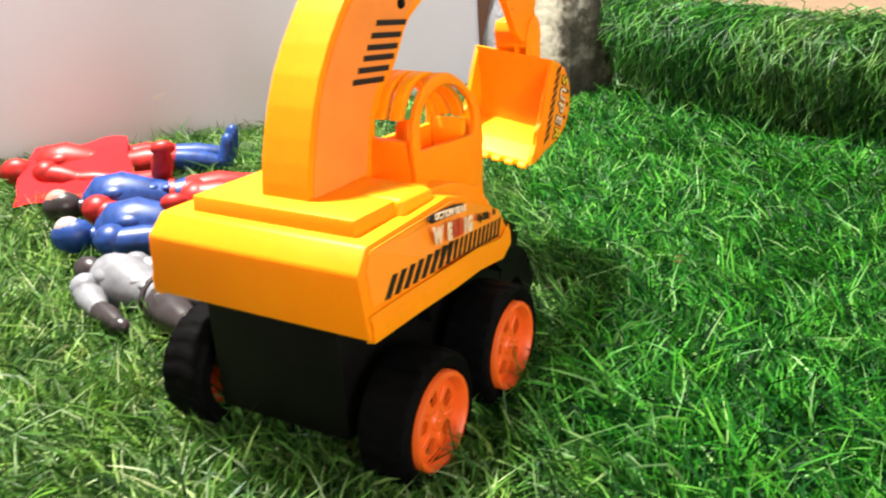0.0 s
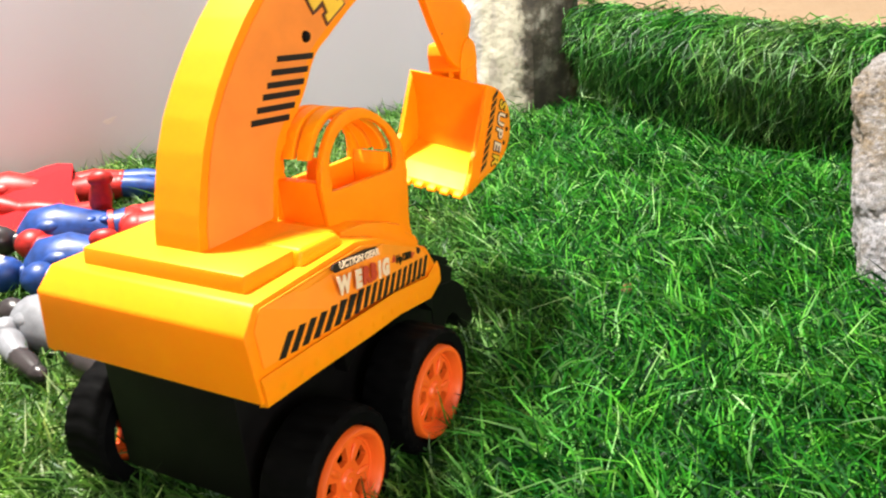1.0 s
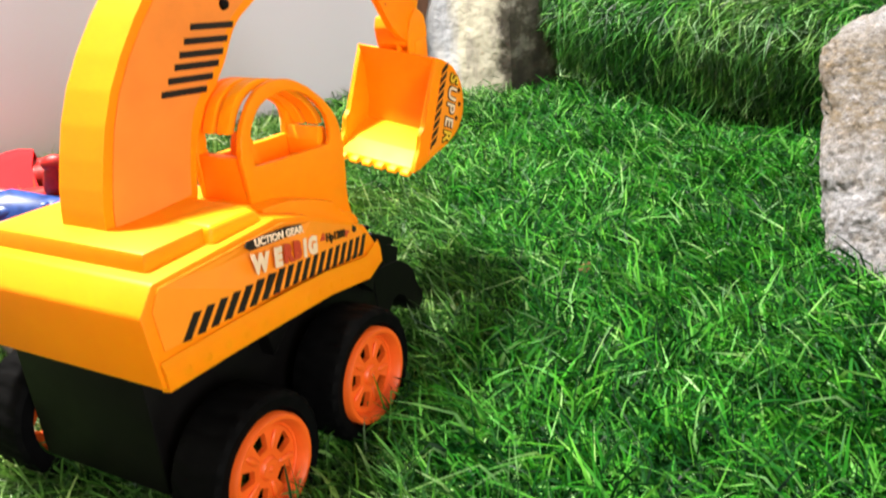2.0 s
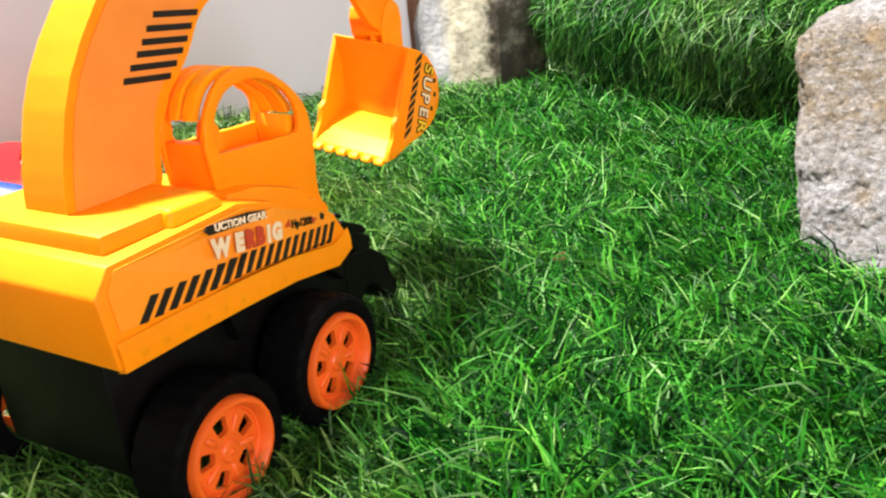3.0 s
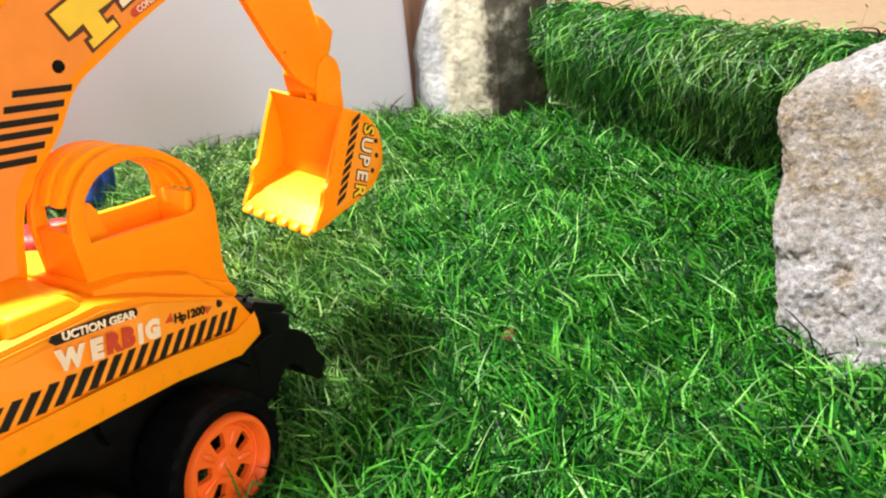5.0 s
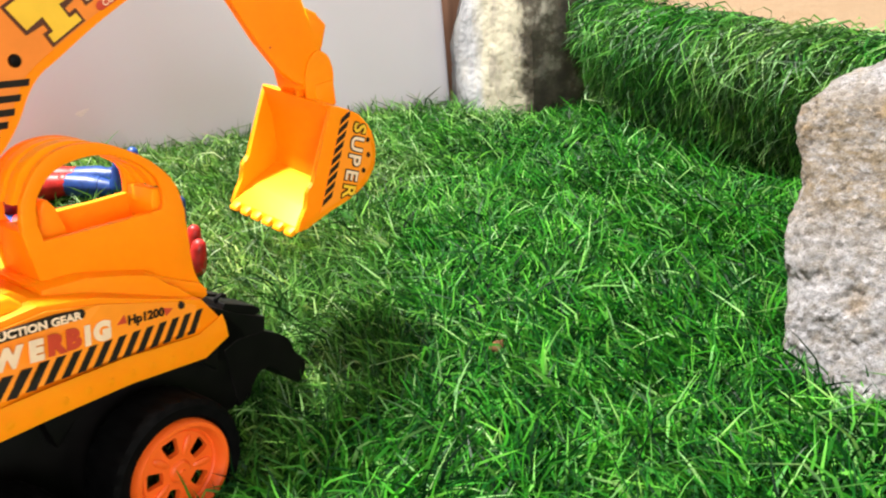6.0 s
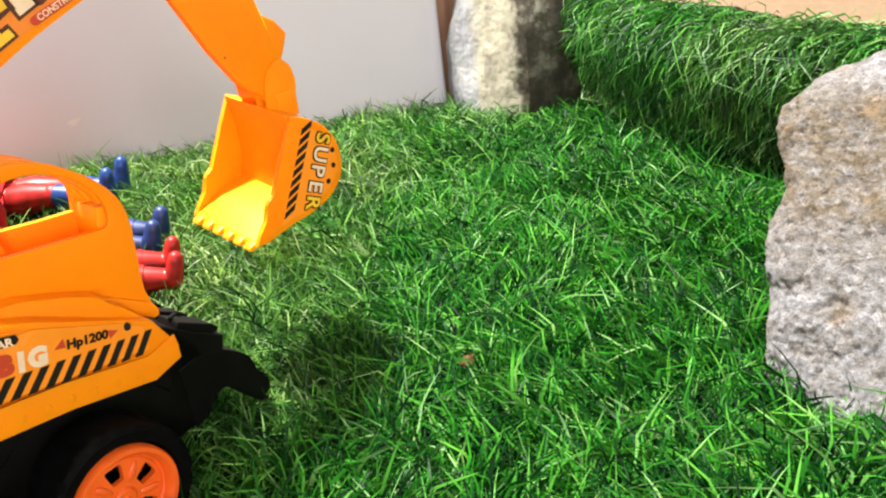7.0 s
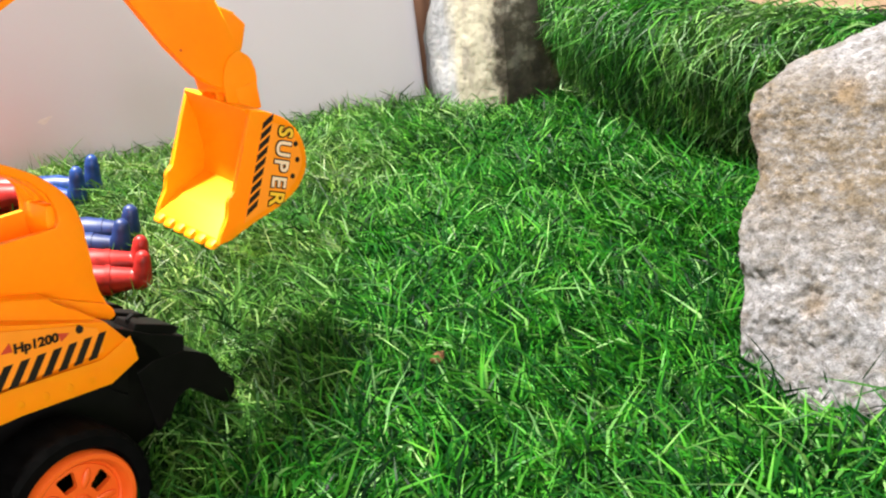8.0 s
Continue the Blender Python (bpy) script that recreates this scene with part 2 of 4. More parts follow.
def turf(name, olive_shift=0.0, gloss=0.14, pale=1.0):
    m, nt, b = material(name)
    g = nt.nodes.new("ShaderNodeNewGeometry")
    lush = ramp(nt, g.outputs["Random Per Island"], (0.0, (0.003, 0.028, 0.009)), (0.36, (0.009, 0.125, 0.018)), (0.68, (0.048, 0.39, 0.026)), (0.91, (0.17, 0.62, 0.085)), (0.98, (0.36, 0.74, 0.30)))
    olive = ramp(nt, g.outputs["Random Per Island"], (0.0, (0.010, 0.050, 0.012)), (0.30, (0.062, 0.20, 0.030)), (0.66, (0.18, 0.43, 0.080)), (0.92, (0.42, 0.66, 0.27)), (0.98, (0.60, 0.78, 0.54)))
    n = noise_tex(nt, 5.0, 4)
    sep = nt.nodes.new("ShaderNodeSeparateXYZ")
    c = nt.nodes.new("ShaderNodeTexCoord")
    nt.links.new(c.outputs["Object"], sep.inputs[0])
    mr = node(nt, "ShaderNodeMapRange", From_Min=0.26, From_Max=-0.10, To_Min=-0.26 + olive_shift, To_Max=0.22)
    nt.links.new(sep.outputs["X"], mr.inputs["Value"])
    add = nt.nodes.new("ShaderNodeMath")
    nt.links.new(n.outputs["Fac"], add.inputs[0])
    nt.links.new(mr.outputs["Result"], add.inputs[1])
    f = ramp(nt, add.outputs[0], (0.4, (0, 0, 0)), (0.68, (1, 1, 1)))
    mix = nt.nodes.new("ShaderNodeMix")
    mix.data_type = "RGBA"
    nt.links.new(f.outputs["Color"], mix.inputs[0])
    nt.links.new(lush.outputs["Color"], mix.inputs[6])
    nt.links.new(olive.outputs["Color"], mix.inputs[7])
    tone_n = noise_tex(nt, 42, 3)
    tone = ramp(nt, tone_n.outputs["Fac"], *[(at, tuple(pale * v for v in c3)) for at, c3 in ((0.30, (0.26, 0.31, 0.32)), (0.5, (0.55, 0.53, 0.46)), (0.68, (0.83, 0.73, 0.50)))])
    mul = nt.nodes.new("ShaderNodeMix")
    mul.data_type, mul.blend_type = "RGBA", "MULTIPLY"
    mul.inputs[0].default_value = 1.0
    nt.links.new(mix.outputs[2], mul.inputs[6])
    nt.links.new(tone.outputs["Color"], mul.inputs[7])
    mix = mul
    nt.links.new(mix.outputs[2], b.inputs["Base Color"])
    b.inputs["Roughness"].default_value = 0.46
    b.inputs["Specular IOR Level"].default_value = gloss
    tr = nt.nodes.new("ShaderNodeBsdfTranslucent")
    nt.links.new(mix.outputs[2], tr.inputs["Color"])
    ms = nt.nodes.new("ShaderNodeMixShader")
    ms.inputs[0].default_value = 0.15
    nt.links.new(b.outputs[0], ms.inputs[1])
    nt.links.new(tr.outputs[0], ms.inputs[2])
    nt.links.new(ms.outputs[0], nt.nodes["Material Output"].inputs["Surface"])
    return m


TURF = turf("green_turf_blades")
DRAPE = turf("olive_turf_blades", 0.22, 0.30, 1.0)
MAT_BACK = plastic("dark_turf_backing", (0.010, 0.012, 0.006), 0.9, 0, 0.4, 90, 0.08)
ROOM_PAINT = plastic("cream_wall_paint", (0.34, 0.32, 0.29), 0.85, 0, 0.04, 4)
ROOM_FLOOR = plastic("beige_floor_tile", (0.26, 0.23, 0.20), 0.4, 0, 0.08, 5)


# ---- mesh helpers ----
def mesh_from(name, bm, *mats, smooth=0.6):
    bmesh.ops.recalc_face_normals(bm, faces=bm.faces)
    me = bpy.data.meshes.new(name)
    bm.to_mesh(me)
    bm.free()
    for m in mats:
        me.materials.append(m)
    if smooth:
        me.polygons.foreach_set("use_smooth", [True] * len(me.polygons))
        me.set_sharp_from_angle(angle=smooth)
    return me


def part(name, bm, mat, parent, label="", smooth=0.6, at=None):
    mats = mat if isinstance(mat, (list, tuple)) else (mat,)
    ob = new(name, mesh_from(name, bm, *mats, smooth=smooth))
    ob.parent = parent
    if at is not None:
        ob.matrix_basis = at
    if label:
        tagged(ob, label)
    return ob


def thing(name, label, category, m=None, group="", kind=""):
    ob = new(name)
    ob.empty_display_size = 0.02
    ob.matrix_world = m or Matrix.Identity(4)
    return tagged(ob, label, category, group, kind)


def solid(name, bm, mats, label, category, m=None, group="", kind="", smooth=0.6):
    mats = mats if isinstance(mats, (list, tuple)) else (mats,)
    ob = new(name, mesh_from(name, bm, *mats, smooth=smooth))
    ob.matrix_world = m or Matrix.Identity(4)
    return tagged(ob, label, category, group, kind)


def box(bm, x0, x1, y0, y1, z0, z1, bevel=0.0, seg=2):
    r = bmesh.ops.create_cube(bm, size=1, matrix=Matrix.Translation(((x0 + x1) / 2, (y0 + y1) / 2, (z0 + z1) / 2)) @ Matrix.Diagonal((x1 - x0, y1 - y0, z1 - z0, 1)))
    if bevel:
        edges = list({e for v in r["verts"] for e in v.link_edges})
        bmesh.ops.bevel(bm, geom=edges, offset=bevel, segments=seg, affect="EDGES", profile=0.5)
    return bm


def prism(bm, profile, right0, right1, bevel=0.0, seg=2, inset=None):
    """A profile of (forward, up) pulled from right0 to right1; inset moves a point sideways."""
    a, b = [], []
    for u, z in profile:
        k = inset(u, z) if inset else 0.0
        a.append(bm.verts.new((u, -(right0 + k), z)))
        b.append(bm.verts.new((u, -(right1 - k), z)))
    n = len(profile)
    faces = [bm.faces.new(a), bm.faces.new(b[::-1])]
    for i in range(n):
        faces.append(bm.faces.new((a[i], b[i], b[(i + 1) % n], a[(i + 1) % n])))
    if bevel:
        edges = list({e for f in faces for e in f.edges})
        bmesh.ops.bevel(bm, geom=edges, offset=bevel, segments=seg, affect="EDGES", profile=0.5, clamp_overlap=True)
    return bm


def flow(pts, n=3):
    """A smooth run through points, with n steps from each to the next."""
    out = []
    for i in range(len(pts) - 1):
        p0, p1, p2, p3 = pts[max(i - 1, 0)], pts[i], pts[i + 1], pts[min(i + 2, len(pts) - 1)]
        for k in range(n):
            t = k / n
            out.append(tuple(0.5 * (2 * b + (c - a) * t + (2 * a - 5 * b + 4 * c - d) * t * t + (3 * b - a - 3 * c + d) * t ** 3) for a, b, c, d in zip(p0, p1, p2, p3)))
    return out + [pts[-1]]


def tube(bm, pts, radius, sides=10, slot=0):
    """A round bar along pts; radius may be one number or one for each point."""
    rs = radius if isinstance(radius, (list, tuple)) else [radius] * len(pts)
    rings, pts = [], [Vector(p) for p in pts]
    side = None
    for i, p in enumerate(pts):
        d = (pts[min(i + 1, len(pts) - 1)] - pts[max(i - 1, 0)]).normalized()
        if side is None:
            side = d.orthogonal().normalized()
        side = (side - d * side.dot(d)).normalized()
        up = d.cross(side)
        rings.append([bm.verts.new(p + rs[i] * (math.cos(a) * side + math.sin(a) * up)) for a in (2 * math.pi * k / sides for k in range(sides))])
    fs = []
    for r0, r1 in zip(rings, rings[1:]):
        for k in range(sides):
            fs.append(bm.faces.new((r0[k], r0[(k + 1) % sides], r1[(k + 1) % sides], r1[k])))
    fs += [bm.faces.new(rings[0][::-1]), bm.faces.new(rings[-1])]
    for f in fs:
        f.material_index = slot
    return bm


def lathe(bm, profile, sides=40, slot=0):
    """Turns (radius, y) about the local y axis."""
    rings = []
    for r, y in profile:
        rings.append([bm.verts.new((r * math.cos(a), y, r * math.sin(a))) for a in (2 * math.pi * k / sides for k in range(sides))])
    for r0, r1 in zip(rings, rings[1:]):
        for k in range(sides):
            f = bm.faces.new((r0[k], r0[(k + 1) % sides], r1[(k + 1) % sides], r1[k]))
            f.material_index = slot
    return bm


def writing(name, text, size, at, along, up, mat, parent, label="", thick=0.0001, width=1.0, bold=0.022):
    """Flat letters from the built-in font, laid on a face, centred at a point."""
    cu = bpy.data.curves.new(name, "FONT")
    cu.body, cu.size, cu.extrude, cu.resolution_u, cu.offset = text, size, thick, 3, size * bold
    cu.align_x, cu.align_y = "CENTER", "CENTER"
    tmp = new(name, cu)
    dg = bpy.context.evaluated_depsgraph_get()
    me = bpy.data.meshes.new_from_object(tmp.evaluated_get(dg))
    bpy.data.objects.remove(tmp)
    bpy.data.curves.remove(cu)
    me.materials.clear()
    me.materials.append(mat)
    x = Vector(along).normalized()
    n = x.cross(Vector(up)).normalized()
    y = n.cross(x)
    m = Matrix((x * width, y, n)).transposed().to_4x4()
    m.translation = at
    me.transform(m)
    ob = new(name, me)
    ob.parent = parent
    if label:
        tagged(ob, label)
    return ob


# ---- setting ----
def room():
    def slab(name, x0, x1, y0, y1, z0, z1, mat, label, category):
        bm = bmesh.new()
        box(bm, x0, x1, y0, y1, z0, z1)
        solid(name, bm, mat, label, category, kind="structure", smooth=0)
    slab("floor", -2.0, 2.0, -1.8, 2.4, -0.09, -0.03, ROOM_FLOOR, "beige tiled floor under the turf", "floor")
    slab("ceiling", -2.0, 2.0, -1.8, 2.4, 2.5, 2.56, ROOM_PAINT, "plain cream painted ceiling of the room", "ceiling")
    slab("wall_west", -2.08, -2.0, -1.8, 2.4, -0.03, 2.5, ROOM_PAINT, "plain cream painted room wall", "wall")
    slab("wall_east", 2.0, 2.08, -1.8, 2.4, -0.03, 2.5, ROOM_PAINT, "plain cream painted room wall", "wall")
    # unseen wall behind the camera, with an opening added for the fill lamp
    bm = bmesh.new()
    for x0, x1, z0, z1 in ((-2.08, 0.97, -0.03, 2.5), (1.83, 2.08, -0.03, 2.5), (0.97, 1.83, -0.03, 0.29), (0.97, 1.83, 1.35, 2.5)):
        box(bm, x0, x1, -1.88, -1.8, z0, z1)
    solid("wall_south", bm, ROOM_PAINT, "plain cream painted room wall with an opening for the fill lamp", "wall", kind="structure", smooth=0)
    # unseen frame added round the fill lamp's opening
    bm = bmesh.new()
    for x0, x1, z0, z1 in ((0.97, 1.83, 0.29, 0.315), (0.97, 1.83, 1.325, 1.35), (0.97, 0.995, 0.315, 1.325), (1.805, 1.83, 0.315, 1.325)):
        box(bm, x0, x1, -1.87, -1.81, z0, z1)
    solid("window_1", bm, WHITE, "plain pale frame added round the unseen fill lamp opening", "window", kind="structure", smooth=0)
    slab("wall_far", -2.08, 2.08, 2.4, 2.48, -0.03, 2.5, ROOM_PAINT, "plain cream painted room wall", "wall")


room()
WALL_END = Vector((0.050, 1.252, 0))
WALL_DIR = Vector((0.896, 0.444, 0))
WALL_OUT = Vector((0.444, -0.896, 0))


def back_panel():
    bm = bmesh.new()
    section = [(0.003, -0.03), (0.002, -0.012), (0.001, 0.012), (0.0, 0.05), (-0.006, 0.2), (-0.012, 0.42), (-0.022, 0.42), (-0.016, 0.2), (-0.012, 0.05), (-0.012, -0.03)]
    stations = [(-1.15, 0.0), (-0.9, 0.0), (-0.6, 0.004), (-0.3, 0.002), (-0.05, 0.0), (-0.02, -0.001), (-0.006, -0.006), (0.0, -0.014)]
    rings = []
    for s, back in stations:
        p = WALL_END + WALL_DIR * s
        rings.append([bm.verts.new(p + WALL_OUT * (o + back) + Vector((0, 0, z))) for o, z in section])
    for a, b in zip(rings, rings[1:]):
        for k in range(len(section)):
            bm.faces.new((a[k], b[k], b[(k + 1) % len(section)], a[(k + 1) % len(section)]))
    bm.faces.new(rings[0]), bm.faces.new(rings[-1][::-1])
    solid("wall_north", bm, WHITE, "smooth glossy white plastic panel standing behind the turf", "panel", kind="structure", smooth=0.9)
    # a small pale scuff in the sheet
    bm = bmesh.new()
    base = Vector((-0.3655, 1.0455, 0.0555)) + WALL_OUT * 0.0026
    rim = []
    for k in range(18):
        a = 2 * math.pi * k / 18
        r = 1 + 0.22 * math.sin(3 * a + 0.6) + 0.12 * math.sin(7 * a)
        rim.append(bm.verts.new(base + WALL_DIR * (0.0075 * r * math.cos(a)) + Vector((0, 0, 0.0034 * r * math.sin(a) + 0.0022 * math.cos(a)))))
    peak = bm.verts.new(base + WALL_OUT * 0.0003)
    for k in range(18):
        bm.faces.new((rim[k], rim[(k + 1) % 18], peak))
    part("scuff", bm, SCUFF, bpy.data.objects["wall_north"], "small pale scuff on the white sheet")


back_panel()


def backboard():
    bm = bmesh.new()
    box(bm, -0.02, 0.14, 1.335, 1.35, -0.03, 0.42, 0.002)
    solid("wooden_board", bm, WOOD, "brown wooden board standing behind the pale rock", "board")


backboard()


# ---- turf ----
def lump(x, y):
    return 0.007 * noise.noise((x * 7, y * 7, 0.3)) + 0.004 * noise.noise((x * 19, y * 19, 4.1))


def ground():
    bm = bmesh.new()
    nx, ny = 80, 72
    g = [[bm.verts.new((x, y, -0.017 + lump(x, y))) for x in np.linspace(-1.2, 1.1, nx)] for y in np.linspace(-0.45, 1.5, ny)]
    for j in range(ny - 1):
        for i in range(nx - 1):
            bm.faces.new((g[j][i], g[j][i + 1], g[j + 1][i + 1], g[j + 1][i]))
    solid("ground", bm, MAT_BACK, "dark backing sheet of the artificial turf", "ground", kind="structure")


ground()
LEDGE = [Vector(p) for p in ((0.248, 1.210, 0), (0.285, 1.120, 0), (0.345, 1.020, 0), (0.408, 0.930, 0), (0.475, 0.845, 0), (0.60, 0.735, 0), (0.80, 0.61, 0))]
LEDGE_TOP = 0.121


def ledge_at(s):
    """A point of the ledge's front edge, s from 0 to 1, and the way out from it."""
    k = min(s * (len(LEDGE) - 1), len(LEDGE) - 1.0001)
    i = int(k)
    p = LEDGE[i].lerp(LEDGE[i + 1], k - i)
    d0 = (LEDGE[min(i + 1, len(LEDGE) - 1)] - LEDGE[i]).normalized()
    return p, Vector((d0.y, -d0.x, 0))


def blade_mesh(name, roots, first, second, length, width, mat, label, seed, curl=0.10):
    """Grass blades as one mesh: each bends from its first to its second direction."""
    rng = np.random.default_rng(seed)
    n = len(roots)
    unit = lambda v: v / np.linalg.norm(v, axis=1, keepdims=True)
    first, second = unit(first), unit(second)
    L = length[:, None]
    p1 = roots + first * L * 0.5
    p2 = p1 + second * L * 0.5
    rnd = rng.normal(size=(n, 3))
    mid = unit(first + second)
    side = unit(np.cross(mid, rnd))
    verts = np.empty((n, 9, 3), np.float32)
    wave = side * (length * rng.normal(0, curl, n))[:, None]
    for k, (t, w) in enumerate(((0.0, 0.75), (0.27, 1.0), (0.54, 0.9), (0.80, 0.6))):
        c = roots * (1 - t) ** 2 + p1 * 2 * t * (1 - t) + p2 * t * t + wave * math.sin(math.pi * 1.25 * t)
        verts[:, 2 * k] = c - side * (width[:, None] * w * 0.5)
        verts[:, 2 * k + 1] = c + side * (width[:, None] * w * 0.5)
    verts[:, 8] = p2 + wave * math.sin(math.pi * 1.25)
    base = (np.arange(n) * 9)[:, None]
    quad = np.array([0, 1, 3, 2, 2, 3, 5, 4, 4, 5, 7, 6, 6, 7, 8])
    loops = (base + quad).astype(np.int32).ravel()
    starts = (np.arange(n) * 15)[:, None] + np.array([0, 4, 8, 12])
    me = bpy.data.meshes.new(name)
    me.vertices.add(n * 9)
    me.vertices.foreach_set("co", verts.ravel())
    me.loops.add(n * 15)
    me.loops.foreach_set("vertex_index", loops)
    me.polygons.add(n * 4)
    me.polygons.foreach_set("loop_start", starts.astype(np.int32).ravel())
    me.polygons.foreach_set("use_smooth", np.ones(n * 4, bool))
    me.update(calc_edges=True)
    me.validate()
    me.materials.append(mat)
    ob = new(name, me)
    return tagged(ob, label, "turf", kind="stuff")


def field(x, y, f, ph):
    return (np.sin(x * f + ph) + np.sin(y * f * 1.3 + 2.1 * ph) + np.sin((x + y) * f * 0.7 + 0.6 * ph) + np.sin((x - 1.7 * y) * f * 0.55 + 1.7 * ph)) / 4


def lawn(name, count, x0, x1, y0, y1, keep, length, width, seed, label):
    rng = np.random.default_rng(seed)
    x, y = rng.uniform(x0, x1, count), rng.uniform(y0, y1, count)
    # tufts: pull roots towards stitch points
    sx, sy = np.round(x / 0.009 + 0.35 * np.sin(y * 300)) * 0.009, np.round(y / 0.009) * 0.009
    x, y = x + (sx - x) * 0.6, y + (sy - y) * 0.6
    ok = keep(x, y) & (rng.uniform(0, 1, count) < 0.80 + 0.75 * field(x, y, 110, 0.9))
    x, y = x[ok], y[ok]
    n = len(x)
    z = np.array([-0.018 + lump(a, b) for a, b in zip(x, y)])
    ang = 1.5 * field(x, y, 26, 0.4) + 1.5 * field(x, y, 70, 2.2) + 2.3 + rng.normal(0, 0.9, n)
    lean = np.stack([np.cos(ang), np.sin(ang), np.zeros(n)], 1)
    up = np.array([0, 0, 1.0])
    a = rng.uniform(0.30, 1.15, n)[:, None]
    b = np.clip(a + rng.uniform(0.30, 1.20, n)[:, None], 0, 1.85)
    first = up * np.cos(a) + lean * np.sin(a)
    ang2 = ang + rng.normal(0, 0.85, n)
    lean2 = np.stack([np.cos(ang2), np.sin(ang2), np.zeros(n)], 1)
    second = up * np.cos(b) + lean2 * np.sin(b)
    ln = length * rng.uniform(0.5, 1.25, n) * (1 + 0.38 * field(x, y, 95, 1.1) + 0.2 * field(x, y, 38, 3.0))
    return blade_mesh(name, np.stack([x, y, z], 1), first, second, ln, width * rng.uniform(0.7, 1.25, n), TURF, label, seed + 1, 0.19)


def before_wall(x, y):
    d = (x - WALL_END.x) * WALL_OUT.x + (y - WALL_END.y) * WALL_OUT.y
    return (d > 0.012) | (x > 0.06)


def before_ledge(x, y):
    lx = np.interp(y, [p.y for p in LEDGE[::-1]], [p.x for p in LEDGE[::-1]])
    return (x < lx + 0.01) | (y < 0.60)


def seen(x, y):
    return before_wall(x, y) & before_ledge(x, y) & (y > 0.27 - 0.02 * np.abs(x)) & (x > -0.30 - 0.30 * y) & (x < 0.33 + 0.42 * y)


def outer(x, y):
    return before_wall(x, y) & before_ledge(x, y) & ~seen(x, y)


lawn("turf_lawn", 305000, -0.66, 0.62, 0.26, 1.26, seen, 0.039, 0.0018, 11, "bright green artificial turf with tangled glossy blades")
lawn("turf_edge", 80000, -1.18, 1.08, -0.44, 1.26, outer, 0.036, 0.0022, 23, "green artificial turf beyond the toys")


def ledge():
    bm = bmesh.new()
    front = [ledge_at(s)[0] for s in np.linspace(0, 1, 25)]
    outline = [(p.x, p.y) for p in front] + [(1.2, 0.75), (1.2, 1.45), (0.3, 1.45), (0.245, 1.32)]
    low = [bm.verts.new((x, y, -0.02)) for x, y in outline]
    top = [bm.verts.new((x, y, LEDGE_TOP)) for x, y in outline]
    bm.faces.new(top), bm.faces.new(low[::-1])
    for i in range(len(outline)):
        j = (i + 1) % len(outline)
        bm.faces.new((low[i], low[j], top[j], top[i]))
    solid("ledge_block", bm, TAN, "tan speckled board ledge raised behind the turf", "ledge", smooth=0)


ledge()


def mat_width(s):
    return 0.040 + 0.010 * math.sin(s * 19 + 2.0) + 0.004 * math.sin(s * 61 + 1)


def ledge_turf():
    # the backing drapes over the ledge's edge, with a ragged cut behind
    bm = bmesh.new()
    rows = []
    for s in np.linspace(0.0, 0.9, 90):
        p, out = ledge_at(s)
        w = mat_width(s)
        pts = [(0.010, -0.015), (0.008, 0.06), (0.006, LEDGE_TOP - 0.01), (0.0, LEDGE_TOP + 0.003), (-0.012, LEDGE_TOP + 0.006), (-w, LEDGE_TOP + 0.006), (-w - 0.001, LEDGE_TOP + 0.0005)]
        rows.append([bm.verts.new(p + out * (o + 0.002 * noise.noise((s * 40, z * 30, 1))) + Vector((0, 0, z))) for o, z in pts])
    for a, b in zip(rows, rows[1:]):
        for k in range(len(a) - 1):
            bm.faces.new((a[k], b[k], b[k + 1], a[k + 1]))
    solid("turf_strip_backing", bm, MAT_BACK, "dark turf backing draped over the tan ledge", "turf")
    rng = np.random.default_rng(5)
    n = 20500
    ss = rng.uniform(0.0, 0.9, n)
    roots, first, second = np.empty((n, 3)), np.empty((n, 3)), np.empty((n, 3))
    hh = (0.08 + 0.92 * rng.uniform(0.0, 1.0, n) ** 0.68) * (LEDGE_TOP + 0.034)
    up = Vector((0, 0, 1))
    for i in range(n):
        p, out = ledge_at(ss[i])
        along = Vector((-out.y, out.x, 0))
        swing = 0.5 * field(ss[i] * 3, hh[i] * 2, 12, 0.7) + 0.3 * field(ss[i] * 9, hh[i] * 6, 31, 1.9) + rng.normal(0, 0.60)
        # the mat's surface turns from upright to level round the lip
        turn = min(max((hh[i] - LEDGE_TOP + 0.018) / 0.036, 0), 1) * math.pi / 2
        flat = max(hh[i] - LEDGE_TOP, 0)
        flat = min(flat, mat_width(ss[i]) - 0.010)
        r = p + out * (0.008 * math.cos(turn) - flat) + up * min(hh[i], LEDGE_TOP + 0.004)
        face = out * math.cos(turn) + up * math.sin(turn)
        hang = -up * (0.25 + 1.05 * math.cos(turn * 0.8)) + out * (0.22 + 1.15 * math.sin(turn))
        a = face * (0.85 - 0.70 * math.sin(turn)) + hang * rng.uniform(0.0, 0.6) + along * swing
        b = hang * rng.uniform(0.4, 1.2) - up * rng.uniform(0.1, 0.9) + face * rng.uniform(-0.2, 0.35 * math.cos(turn)) + along * (swing * 0.6 + rng.normal(0, 0.50))
        roots[i], first[i], second[i] = r, a, b
    blade_mesh("turf_drape", roots, first, second, (0.034 + 0.030 * np.clip(hh / LEDGE_TOP, 0, 1) ** 2) * (1 - 0.45 * np.clip((hh - LEDGE_TOP) / 0.03, 0, 1)) * rng.uniform(0.55, 1.3, n), (0.00115 + 0.00035 * np.clip(hh / LEDGE_TOP, 0, 1) ** 2) * rng.uniform(0.7, 1.25, n), DRAPE, "long green turf blades hanging over the ledge", 6, 0.20)


ledge_turf()


